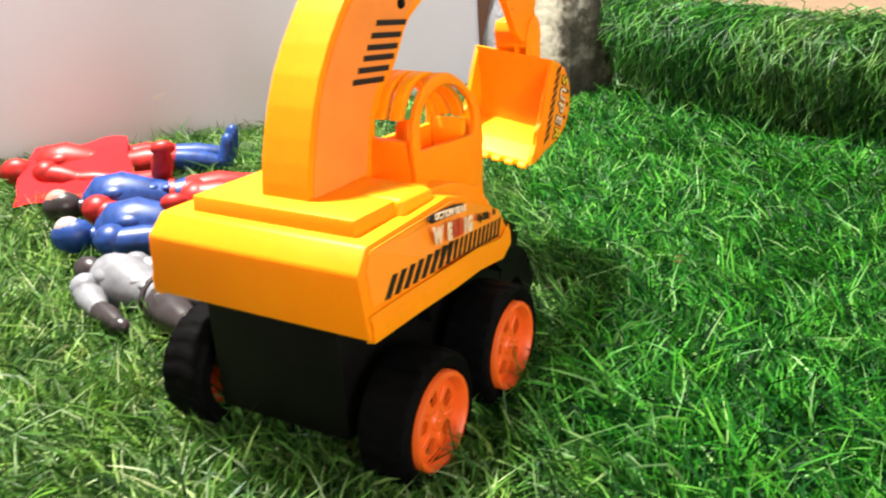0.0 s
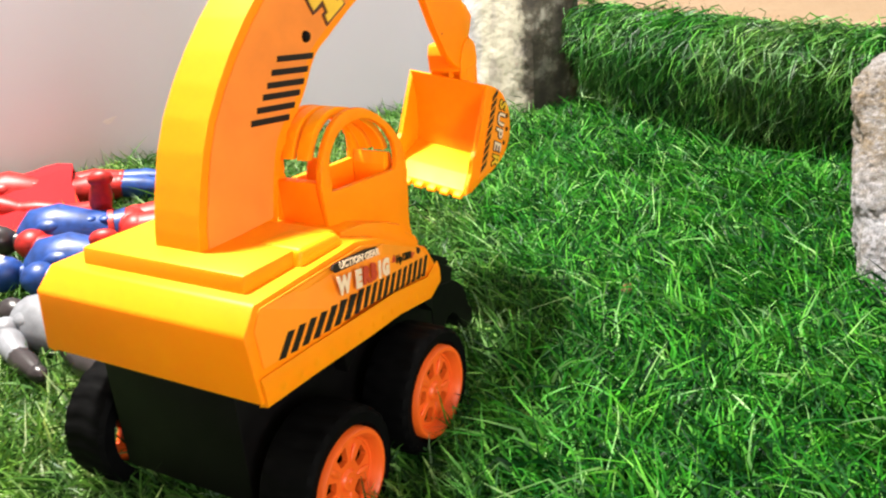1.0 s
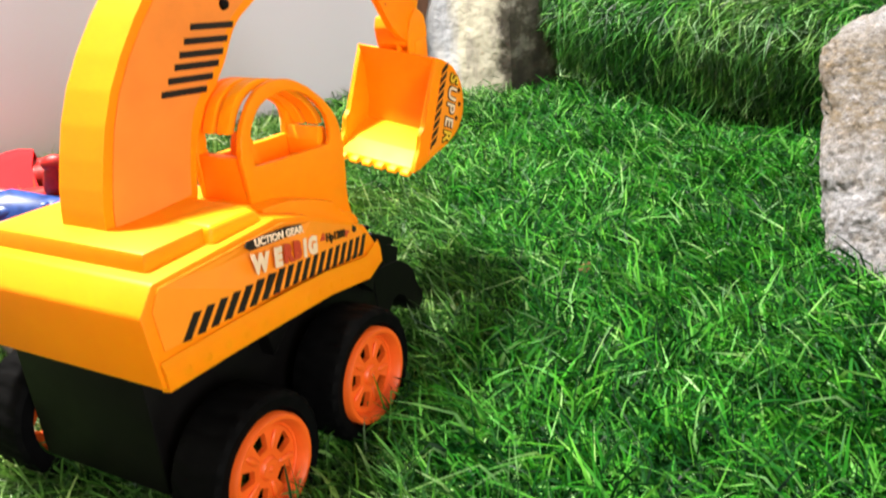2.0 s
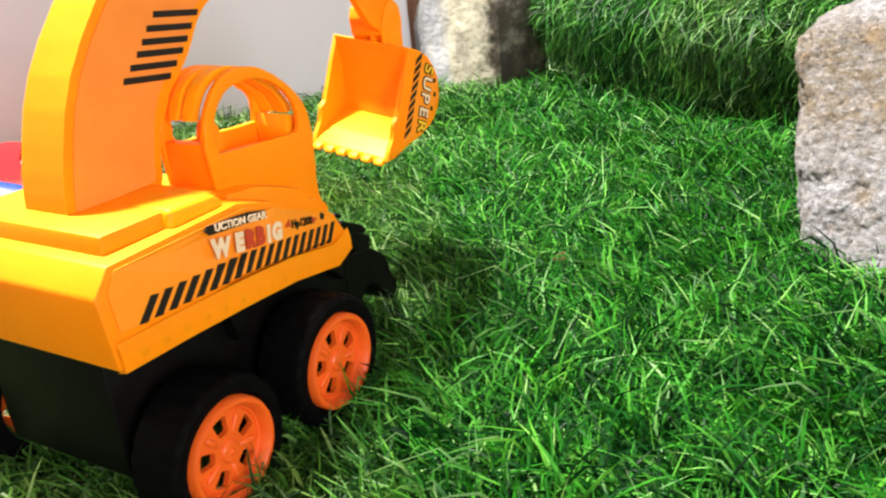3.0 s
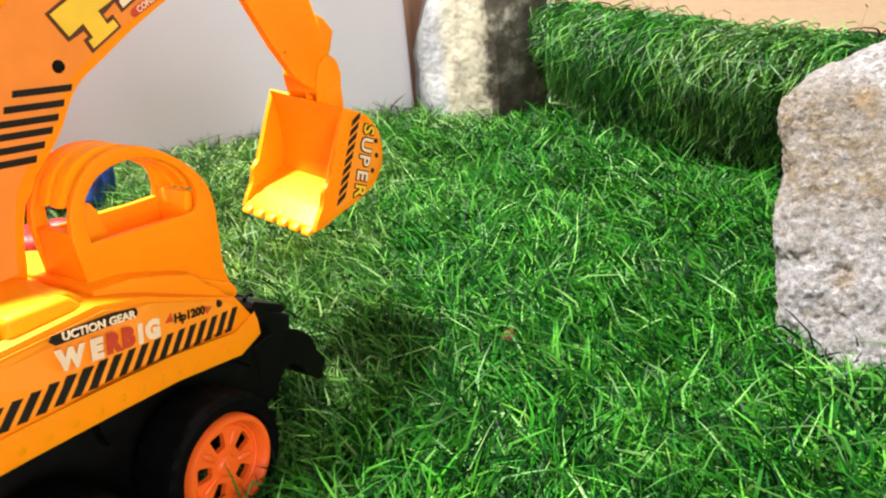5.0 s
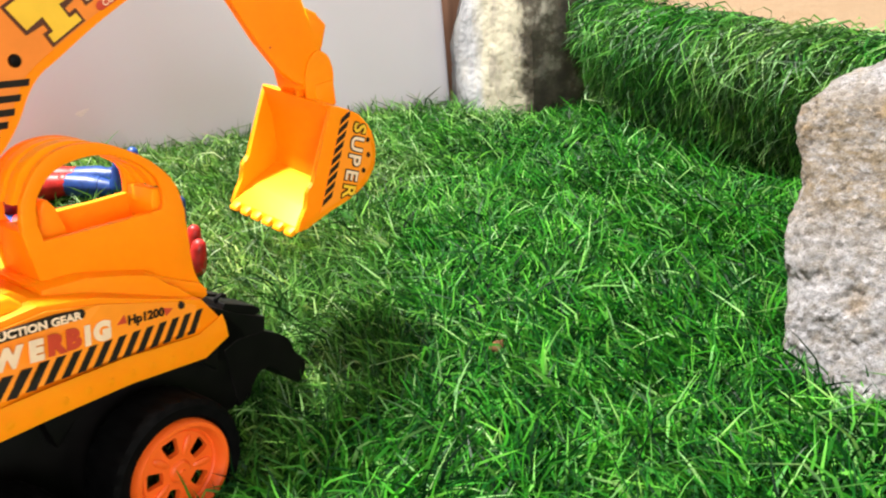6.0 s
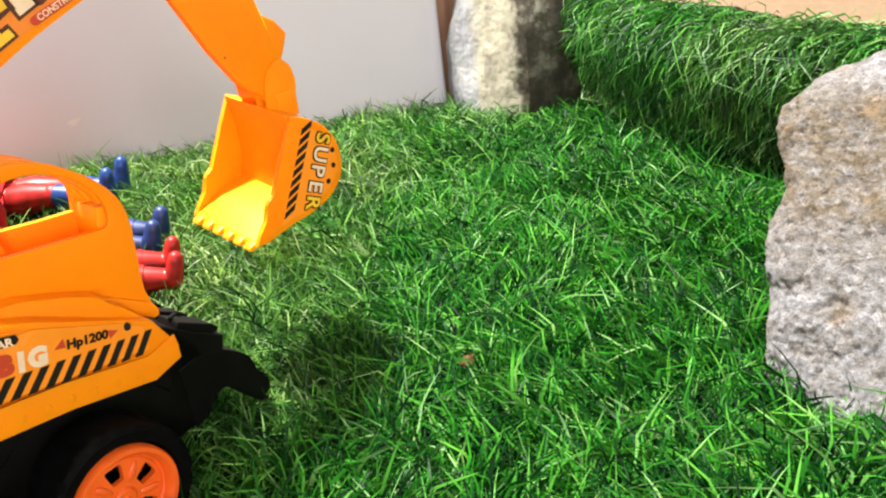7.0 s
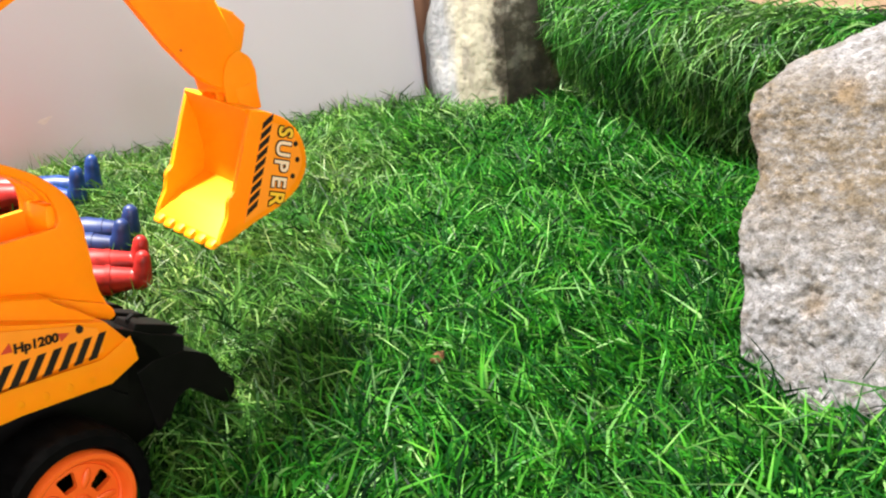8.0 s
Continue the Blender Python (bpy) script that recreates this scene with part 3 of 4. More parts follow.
# ---- rocks ----
def rock(name, corners, mat, label, rough, seed, cuts=7, flat=0.05, cell_size=38, cell_part=0.9, grain=0.004, dents=()):
    bm = bmesh.new()
    for c in corners:
        bm.verts.new(c)
    bmesh.ops.convex_hull(bm, input=bm.verts)
    loose = [v for v in bm.verts if not v.link_faces]
    bmesh.ops.delete(bm, geom=loose, context="VERTS")
    bmesh.ops.triangulate(bm, faces=bm.faces)
    for _ in range(cuts):
        long = [e for e in bm.edges if e.calc_length() > grain]
        if not long:
            break
        bmesh.ops.subdivide_edges(bm, edges=long, cuts=1)
        bmesh.ops.triangulate(bm, faces=[f for f in bm.faces if len(f.verts) > 3])
        bmesh.ops.smooth_vert(bm, verts=bm.verts, factor=flat, use_axis_x=True, use_axis_y=True, use_axis_z=True)
    bm.normal_update()
    off = Vector((seed * 3.7, seed * 1.3, seed))
    middle = sum((v.co for v in bm.verts), Vector()) / len(bm.verts)
    moves = []
    for v in bm.verts:
        q = v.co
        cell = noise.voronoi(q * cell_size + off)[0]
        k = 1.0 * noise.fractal(q * 14 + off, 0.9, 2.1, 3) + 0.7 * noise.fractal(q * 60 + off, 0.8, 2.1, 4) + 0.45 * noise.noise(q * 240 + off) + cell_part * (cell[1] - cell[0] - 0.25)
        move = v.normal * (k * rough)
        for place, size, deep in dents:
            move += (middle - Vector(place)).normalized() * (deep * math.exp(-((q - Vector(place)).length / size) ** 2))
        moves.append(move)
    for v, d in zip(bm.verts, moves):
        v.co += d
    return solid(name, bm, mat, label, "rock", smooth=0.9)


rock("granite_rock", [
    (0.354, 0.672, 0.133), (0.349, 0.658, 0.108), (0.341, 0.630, 0.07), (0.345, 0.612, 0.05), (0.335, 0.590, 0.012), (0.335, 0.58, -0.03),
    (0.358, 0.555, -0.03), (0.40, 0.515, -0.03), (0.46, 0.48, -0.03), (0.53, 0.47, -0.03), (0.57, 0.56, -0.03),
    (0.384, 0.688, 0.143), (0.420, 0.690, 0.157), (0.48, 0.68, 0.175), (0.400, 0.656, 0.140), (0.460, 0.640, 0.158), (0.52, 0.64, 0.165), (0.55, 0.60, 0.10),
    (0.39, 0.72, 0.12), (0.45, 0.74, 0.15), (0.52, 0.72, 0.15), (0.40, 0.72, -0.03), (0.54, 0.72, -0.03)],
    GRANITE, "large pale grey granite rock with rusty flecks on the turf", 0.0030, 3.0, cuts=9, cell_part=0.8, grain=0.0024,
    dents=(((0.346, 0.645, 0.090), 0.016, 0.009), ((0.338, 0.604, 0.036), 0.012, 0.007), ((0.362, 0.580, 0.004), 0.014, 0.008), ((0.376, 0.588, 0.036), 0.007, 0.004), ((0.41, 0.63, 0.115), 0.02, 0.003), ((0.45, 0.57, 0.06), 0.03, 0.004)))
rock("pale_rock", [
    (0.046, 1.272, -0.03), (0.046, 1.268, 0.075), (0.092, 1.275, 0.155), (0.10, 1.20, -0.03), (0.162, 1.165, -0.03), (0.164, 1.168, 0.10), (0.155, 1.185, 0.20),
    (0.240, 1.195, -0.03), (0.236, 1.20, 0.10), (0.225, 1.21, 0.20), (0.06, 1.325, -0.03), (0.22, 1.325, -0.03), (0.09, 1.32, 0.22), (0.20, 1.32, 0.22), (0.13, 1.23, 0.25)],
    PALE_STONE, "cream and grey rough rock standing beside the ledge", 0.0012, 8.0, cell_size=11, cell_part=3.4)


# ---- toy excavator ----
def panel_right(u, z):
    """How far the side panel lies to the right of the middle."""
    return 0.070 - 0.20 * min(max(u + 0.05, 0), 0.1) - 0.12 * (z - 0.07)


def on_panel(u, z, proud=0.0006):
    return Vector((u, -(panel_right(u, z) + proud), z))


def wheel(parent, x, right, z, side):
    """A toy wheel whose outer face looks to the given side (1 right, -1 left)."""
    at = Matrix.Translation((x, -right, z)) @ (Matrix.Rotation(math.pi, 4, "Z") if side < 0 else Matrix.Identity(4))
    bm = bmesh.new()
    tube(bm, [(0, 0.03, 0), (0, 0.006, 0)], 0.006, 16)
    hub = part("wheel", bm, BLACK, parent, at=at)
    bm = bmesh.new()
    lathe(bm, [(0.0268, 0.004), (0.0285, 0.0005), (0.0335, 0.0), (0.0355, 0.002), (0.0360, 0.006), (0.0360, 0.010), (0.0360, 0.014), (0.0360, 0.018), (0.0360, 0.022), (0.0352, 0.027), (0.033, 0.029), (0.0262, 0.029), (0.0262, 0.004), (0.0268, 0.004)], 208)
    for v in bm.verts:
        r = math.hypot(v.co.x, v.co.z)
        if r > 0.034:
            a = math.atan2(v.co.z, v.co.x) + (v.co.y - 0.014) * 9 * (1 if v.co.y > 0.014 else -1)
            k = 1 + (0.010 if math.sin(a * 22) > -0.3 else -0.008)
            v.co.x, v.co.z = v.co.x * k, v.co.z * k
    part("tyre", bm, RUBBER, hub, "black rubber tyre with block tread")
    bm = bmesh.new()
    lathe(bm, [(0.0262, 0.012), (0.0264, 0.0), (0.0255, -0.0016), (0.0236, -0.0016), (0.0222, 0.0), (0.0212, 0.0036), (0.0202, 0.0042), (0.0196, 0.0034), (0.0196, 0.009), (0.0262, 0.012)], 56)
    lathe(bm, [(0.0001, 0.0002), (0.0012, 0.0002), (0.0018, 0.0012), (0.0046, 0.0014), (0.0056, 0.0024), (0.0060, 0.0034)], 28)
    # dished disc with five rounded windows
    plate = bmesh.new()
    es = []

    def ring_of(pts):
        vs = [plate.verts.new((x, 0, z)) for x, z in pts]
        es.extend(plate.edges.new((vs[i], vs[(i + 1) % len(vs)])) for i in range(len(vs)))

    ring_of([(0.0202 * math.cos(a), 0.0202 * math.sin(a)) for a in np.linspace(0, 2 * math.pi, 40, endpoint=False)])
    for k in range(5):
        a = 2 * math.pi * k / 5 + 0.42
        ca, sa = math.cos(a), math.sin(a)
        ring_of([(ca * r - sa * w, sa * r + ca * w) for r, w in ((0.0092, -0.0022), (0.0100, -0.0030), (0.0166, -0.0042), (0.0176, -0.0034), (0.0178, 0.0034), (0.0170, 0.0044), (0.0102, 0.0032), (0.0092, 0.0024))])
    got = bmesh.ops.triangle_fill(plate, use_beauty=True, use_dissolve=False, edges=es)
    ext = bmesh.ops.extrude_face_region(plate, geom=[g for g in got["geom"] if isinstance(g, bmesh.types.BMFace)])
    back = {v for v in ext["geom"] if isinstance(v, bmesh.types.BMVert)}
    for v in plate.verts:
        v.co.y = (0.0060 if v in back else 0.0028) + 0.0012 * (math.hypot(v.co.x, v.co.z) / 0.02) ** 2
    tmp = bpy.data.meshes.new("disc")
    plate.to_mesh(tmp)
    plate.free()
    bm.from_mesh(tmp)
    bpy.data.meshes.remove(tmp)
    for k in range(5):
        a = 2 * math.pi * (k + 0.5) / 5 + 0.42
        m = Matrix.Rotation(-a, 4, "Y") @ Matrix.Translation((0.0128, 0.0030, 0))
        bmesh.ops.create_uvsphere(bm, u_segments=12, v_segments=6, radius=1, matrix=m @ Matrix.Diagonal((0.0052, 0.0011, 0.0019, 1)))
    part("rim", bm, RIM_ORANGE, hub, "red-orange five-spoke plastic rim")
    return hub


def excavator():
    top = thing("toy_excavator", "orange plastic toy excavator with black chassis standing on the turf", "toy excavator", pose(-0.0385, 0.4775, 0, 0, 0, 60.9))
    # black chassis, bumper with hook
    bm = bmesh.new()
    prism(bm, [(-0.118, 0.018), (-0.03, 0.010), (0.040, 0.012), (0.056, 0.013), (0.060, 0.019), (0.062, 0.027), (0.068, 0.034), (0.073, 0.045), (0.072, 0.056), (0.062, 0.070), (0.045, 0.078), (-0.118, 0.082)], -0.042, 0.042, 0.0015)
    prism(bm, [(-0.045, 0.052), (-0.03, 0.066), (0.0, 0.071), (0.03, 0.062), (0.045, 0.045), (0.05, 0.066), (-0.05, 0.080)], -0.050, 0.050, 0.001)
    part("chassis", bm, BLACK, top, "matt black plastic chassis")
    bm = bmesh.new()
    prism(bm, [(0.040, 0.083), (0.0520, 0.0790), (0.0700, 0.0655), (0.0875, 0.0560), (0.0851, 0.0470), (0.062, 0.040), (0.040, 0.050)], -0.046, 0.042, 0.0008)
    part("front_deck", bm, BLACK, top, "matt black stepped deck before the cab", smooth=0.3)
    bm = bmesh.new()
    prism(bm, [(0.066, 0.052), (0.0851, 0.0477)] + flow([(0.0851, 0.0477), (0.0953, 0.0405), (0.1015, 0.0330), (0.1035, 0.0235)]) + [(0.1050, 0.0200), (0.1103, 0.0159), (0.1098, 0.0085), (0.1028, 0.0032), (0.0975, 0.0080)] + flow([(0.0927, 0.0136), (0.0890, 0.0200), (0.0851, 0.0244), (0.0776, 0.0261), (0.0715, 0.0222), (0.0666, 0.0139)]) + [(0.058, 0.012), (0.056, 0.050)], -0.046, 0.0425, 0.0006)
    bumper = part("front_bumper", bm, BLACK, top, "black bumper with stub teeth", smooth=0.3)
    for w in (-0.03, -0.01, 0.012, 0.034):
        bm = bmesh.new()
        prism(bm, [(0.1000, 0.0220), (0.1005, 0.0080), (0.1040, 0.0045), (0.1112, 0.0100), (0.1114, 0.0160), (0.1060, 0.0225)], w - 0.006, w + 0.006, 0.001)
        part("tooth", bm, BLACK, bumper, smooth=0.3)
    for w0, w1 in ((-0.040, -0.012), (0.000, 0.012), (0.022, 0.040)):
        bm = bmesh.new()
        prism(bm, [(0.0600, 0.0705), (0.0800, 0.0590), (0.0850, 0.0585), (0.0868, 0.0605), (0.0835, 0.0640), (0.0640, 0.0745)], w0, w1, 0.0006)
        part("bumper_block", bm, BLACK, top, smooth=0.3)
    bm = bmesh.new()
    tube(bm, [(0.064, -0.033, 0.071), (0.064, -0.033, 0.0755), (0.067, -0.033, 0.0765), (0.070, -0.033, 0.0745)], 0.0014, 8)
    part("hook", bm, BLACK, top)
    bm = bmesh.new()
    tube(bm, [(-0.005, -0.06, 0.0245), (-0.005, 0.06, 0.0245)], 0.004, 12)
    tube(bm, [(-0.090, -0.06, 0.0245), (-0.090, 0.06, 0.0245)], 0.004, 12)
    part("axles", bm, BLACK, top)
    for x in (-0.005, -0.090):
        for side in (1, -1):
            wheel(top, x, side * 0.080, 0.0245, side)
    # lower body with leaning side panels
    bm = bmesh.new()
    prism(bm, [(-0.128, 0.086), (-0.050, 0.083), (0.036, 0.062), (0.051, 0.0635), (0.0565, 0.0675), (0.045, 0.088), (0.030, 0.095), (-0.012, 0.116), (-0.040, 0.126), (-0.118, 0.128), (-0.128, 0.118)],
          -0.070, 0.070, 0.0016, 2, inset=lambda u, z: 0.070 - panel_right(u, z))
    body = part("lower_body", bm, ORANGE, top, "orange plastic body with printed side stickers")
    for side in (1, -1):
        bm = bmesh.new()
        run = [(-0.126, 0.090), (-0.09, 0.088), (-0.05, 0.085), (-0.01, 0.077), (0.036, 0.0645), (0.054, 0.0675)]
        a, b, c, d = [], [], [], []
        for u, z in run:
            w = panel_right(u, z)
            for lst, dw, dz in ((a, 0.0000, 0.008), (b, 0.0016, 0.003), (c, 0.0018, -0.005), (d, -0.003, -0.006)):
                lst.append(bm.verts.new((u, -side * (w + dw), z + dz)))
        for p, q in ((a, b), (b, c), (c, d), (d, a)):
            for i in range(len(run) - 1):
                bm.faces.new((p[i], p[i + 1], q[i + 1], q[i]))
        bm.faces.new((a[0], b[0], c[0], d[0])), bm.faces.new((d[-1], c[-1], b[-1], a[-1]))
        part("skirt", bm, ORANGE, body)
        for k in range(14):
            bm = bmesh.new()
            u = -0.115 + k * 0.0118
            z = float(np.interp(u, [r[0] for r in run], [r[1] for r in run]))
            tube(bm, [(u, -side * (panel_right(u, z) + 0.0010), z), (u, -side * (panel_right(u, z) + 0.0017), z), (u, -side * (panel_right(u, z) + 0.0019), z)], [0.0025, 0.0020, 0.0010], 12)
            part("rivet", bm, ORANGE, body)
    bm = bmesh.new()
    prism(bm, [(-0.112, 0.122), (-0.045, 0.120), (-0.038, 0.126), (-0.045, 0.133), (-0.110, 0.136)], -0.048, 0.052, 0.002)
    part("deck", bm, ORANGE, top)
    bm = bmesh.new()
    prism(bm, [(-0.032, 0.112), (0.028, 0.094), (0.042, 0.0865), (0.0425, 0.0900), (0.0335, 0.1000), (0.0262, 0.1045), (0.0252, 0.1092), (0.0090, 0.1155), (-0.0085, 0.1218), (-0.030, 0.1248)], -0.040, 0.0450, 0.0010)
    part("turntable_plate", bm, ORANGE, top)
    bm = bmesh.new()
    prism(bm, [(-0.078, 0.124), (-0.046, 0.122), (-0.042, 0.126), (-0.048, 0.133), (-0.076, 0.135)], 0.030, 0.056, 0.0025, 3)
    part("step_box", bm, LIT_ORANGE, top)
    # cab: two arched side frames, low walls and a seat
    outer = [(-0.024, 0.122), (0.018, 0.107), (0.054, 0.081), (0.0570, 0.0815), (0.0560, 0.0880), (0.0543, 0.0970)] + flow([(0.0543, 0.1070), (0.0550, 0.1190), (0.0558, 0.1281), (0.0556, 0.1385), (0.0523, 0.1488), (0.0432, 0.1604), (0.0315, 0.1695), (0.0217, 0.1752), (0.0128, 0.1780), (0.0030, 0.1788), (-0.0064, 0.1769), (-0.015, 0.171), (-0.023, 0.160), (-0.026, 0.147)])
    arc = flow([(0.0383, 0.1589), (0.0323, 0.1639), (0.0250, 0.1681), (0.0160, 0.1710), (0.0071, 0.1717), (-0.0021, 0.1704), (-0.0092, 0.1670), (-0.0160, 0.1590), (-0.0180, 0.1490)])
    near_hole = [(-0.0173, 0.1409), (0.0081, 0.1382), (0.0363, 0.1354), (0.0432, 0.1349), (0.0450, 0.1368), (0.0458, 0.1410), (0.0457, 0.1452), (0.0438, 0.1517)] + arc
    far_hole = [(-0.0160, 0.1436), (0.0075, 0.1420), (0.0255, 0.1403), (0.0436, 0.1393), (0.0446, 0.1450), (0.0444, 0.1515), (0.0420, 0.1560)] + arc

    def side_frame(w0, w1, hole):
        bm = bmesh.new()
        loops = [outer, hole]
        es = []
        for lp in loops:
            vs = [bm.verts.new((u, -w0, z)) for u, z in lp]
            es += [bm.edges.new((vs[i], vs[(i + 1) % len(vs)])) for i in range(len(vs))]
        r = bmesh.ops.triangle_fill(bm, use_beauty=True, use_dissolve=False, edges=es)
        faces = [g for g in r["geom"] if isinstance(g, bmesh.types.BMFace)]
        ext = bmesh.ops.extrude_face_region(bm, geom=faces)
        for v in ext["geom"]:
            if isinstance(v, bmesh.types.BMVert):
                v.co.y -= (w1 - w0)
        rim = [e for e in bm.edges if len(e.link_faces) == 2 and e.calc_face_angle(0) > 0.9]
        bmesh.ops.bevel(bm, geom=rim, offset=0.0008, segments=2, affect="EDGES", profile=0.5)
        return bm

    cab = part("cab", box(bmesh.new(), -0.020, 0.052, -0.0305, -0.0035, 0.104, 0.107), ORANGE, top, "open orange cab with arched roll bars")
    part("side_frame", side_frame(0.0300, 0.0335, near_hole), ORANGE, cab)
    part("side_frame", side_frame(0.0, 0.0040, far_hole), ORANGE, cab)
    bm = bmesh.new()
    prism(bm, [(0.049, 0.086), (0.0545, 0.086), (0.0540, 0.105), (0.0545, 0.119), (0.0550, 0.1320), (0.0510, 0.1325), (0.0500, 0.119)], 0.0035, 0.0305, 0.0006)
    part("front_wall", bm, ORANGE, cab)
    bm = bmesh.new()
    prism(bm, [(-0.024, 0.122), (-0.019, 0.120), (-0.019, 0.147), (-0.0245, 0.147)], 0.0035, 0.0305, 0.0006)
    part("rear_wall", bm, ORANGE, cab)
    arch = [(-0.0225, 0.158), (-0.015, 0.171), (-0.0041, 0.1778), (0.006, 0.1790), (0.0140, 0.1776), (0.0217, 0.1748), (0.0315, 0.1690), (0.0425, 0.1603), (0.0500, 0.1510), (0.0530, 0.1440)]
    under = [(0.0480, 0.1440), (0.0450, 0.1510), (0.0395, 0.1580), (0.0295, 0.1656), (0.0205, 0.1708), (0.0140, 0.1734), (0.006, 0.1748), (-0.0030, 0.1735), (-0.0120, 0.1675), (-0.0180, 0.1570)]
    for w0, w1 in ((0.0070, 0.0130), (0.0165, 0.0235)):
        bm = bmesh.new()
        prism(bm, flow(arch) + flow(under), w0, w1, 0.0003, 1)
        part("roof_band", bm, LIT_ORANGE, cab)
    bm = bmesh.new()
    prism(bm, [(-0.014, 0.107), (0.002, 0.107), (0.0000, 0.136), (-0.0030, 0.150), (-0.0048, 0.1545), (-0.0075, 0.1550), (-0.0100, 0.151), (-0.013, 0.140)], 0.012, 0.021, 0.0014, 3)
    part("seat", bm, ORANGE, cab)
    bm = bmesh.new()
    prism(bm, [(-0.027, 0.1170), (0.020, 0.1025), (0.0535, 0.0805), (0.0575, 0.0815), (0.0575, 0.0850), (0.0550, 0.0895), (0.020, 0.1105), (-0.027, 0.1250)], -0.0025, 0.0362, 0.0010)
    part("cab_sill", bm, ORANGE, cab)
    bm = bmesh.new()
    prism(bm, [(0.043, 0.110), (0.0525, 0.106), (0.0530, 0.1370), (0.0510, 0.1425), (0.0450, 0.1440), (0.0430, 0.137)], 0.0045, 0.026, 0.0007, 2)
    part("dashboard", bm, LIT_ORANGE, cab)
    # boom, stick and bucket
    bm = bmesh.new()
    prism(bm, flow([(-0.040, 0.128), (-0.036, 0.150), (-0.028, 0.168), (-0.0130, 0.1815), (-0.0050, 0.1900), (0.0034, 0.2018), (0.0108, 0.2085), (0.0203, 0.2133), (0.0442, 0.2256), (0.0739, 0.2385), (0.100, 0.249), (0.122, 0.252)]) + [(0.132, 0.270)] + flow([(0.124, 0.294), (0.098, 0.300), (0.052, 0.290), (0.004, 0.266), (-0.042, 0.232), (-0.076, 0.192), (-0.092, 0.152), (-0.096, 0.128)]), -0.014, 0.014, 0.002, 3)
    boom = part("boom", bm, ORANGE, top, "bent orange boom with printed sticker letters")
    bm = bmesh.new()
    prism(bm, flow([(-0.044, 0.134), (-0.040, 0.152), (-0.032, 0.172), (-0.0165, 0.1860), (-0.0080, 0.1945), (0.0000, 0.2055), (0.0085, 0.2125), (0.031, 0.2238), (0.066, 0.2400), (0.100, 0.2540)]) + [(0.112, 0.276)] + flow([(0.097, 0.2945), (0.054, 0.2850), (0.006, 0.2615), (-0.039, 0.228), (-0.072, 0.190), (-0.087, 0.151), (-0.090, 0.134)]), 0.0135, 0.0146)
    part("boom_sticker", bm, STICKER_PEACH, boom, smooth=0)
    slope = Vector((0.905, 0, 0.425))
    rise = Vector((-0.425, 0, 0.905))

    def outlined(text, size, at, along, up, fill, parent, grow=0.0007, width=1.0):
        at = Vector(at)
        n = Vector(along).normalized().cross(Vector(up)).normalized()
        for dx, dz in ((1, 1), (1, -1), (-1, 1), (-1, -1), (1, 0), (-1, 0), (0, 1), (0, -1)):
            writing("letter_outline", text, size, at + Vector(along).normalized() * dx * grow + Vector(up).normalized() * dz * grow, along, up, INK, parent, width=width)
        writing("letters", text, size, at + n * 0.0004, along, up, fill, parent, width=width)


    def slab_letter(pts, at, fill):
        """A slab-serif letter with a dark outline, cut as flat plates; corners in millimetres."""
        for grow, y, m in ((1.5, -0.0152, INK_BROWN), (0.0, -0.0157, fill)):
            bm = bmesh.new()
            ring = []
            for i, (a, b) in enumerate(pts):
                pa, pb = Vector(pts[i - 1]), Vector(pts[(i + 1) % len(pts)])
                e0, e1 = (Vector((a, b)) - pa).normalized(), (pb - Vector((a, b))).normalized()
                off = Vector((e0.y + e1.y, -e0.x - e1.x)) * grow
                q = Vector(at) + (slope * (a + off.x) + rise * (b + off.y)) * 0.001
                ring.append((q.x, q.z))
            prism(bm, ring, -y - 0.0006, -y)
            part("letter", bm, m, boom, smooth=0)

    tee = [(0.8, 0.8), (18.2, 0.8), (17.8, 4.8), (13.8, 4.8), (13.5, 12.4), (15.6, 12.2), (23.6, 11.8), (25.0, 24.5), (-7.5, 24.5), (-6.0, 12.0), (1.5, 12.4), (3.6, 12.4), (3.8, 4.8), (0.8, 4.8)]
    slab_letter(tee, (0.0193, 0, 0.2199), STICKER_YELLOW)
    slab_letter([(0.8, 0.8), (10.0, 0.8), (10.0, 4.0), (8.4, 4.0), (8.4, 7.5), (10.5, 7.5), (14.0, 0.8), (21.5, 0.8), (21.5, 4.0), (19.5, 4.0), (16.5, 8.8), (20.5, 11.5), (20.5, 17.0), (16.5, 20.5), (-0.5, 20.5), (-0.5, 17.2), (1.5, 17.2), (1.5, 4.0), (0.8, 4.0)], (0.0398, 0, 0.2351), INK_WHITE)
    bm = bmesh.new()
    eye_hole = [Vector((0.0398, 0, 0.2351)) + (slope * a + rise * b) * 0.001 for a, b in ((8.0, 11.5), (13.0, 11.5), (14.4, 13.0), (14.4, 15.4), (13.0, 16.8), (8.0, 16.8))]
    prism(bm, [(q.x, q.z) for q in eye_hole], 0.0156, 0.0160)
    part("letter_hole", bm, INK_BROWN, boom, smooth=0)
    bm = bmesh.new()
    c0 = Vector((0.0635, -0.0152, 0.2398))
    s2, r2 = Vector((0.93, 0, 0.37)), Vector((-0.37, 0, 0.93))
    tube(bm, [c0 - s2 * 0.0205, c0 - s2 * 0.0198, c0 - s2 * 0.0185, c0 + s2 * 0.0185, c0 + s2 * 0.0198, c0 + s2 * 0.0205], [0.0006, 0.0016, 0.0022, 0.0022, 0.0016, 0.0006], 12)
    for v in bm.verts:
        v.co.y = -0.0152 + (v.co.y + 0.0152) * 0.06
    part("name_plate", bm, INK_RED, boom)
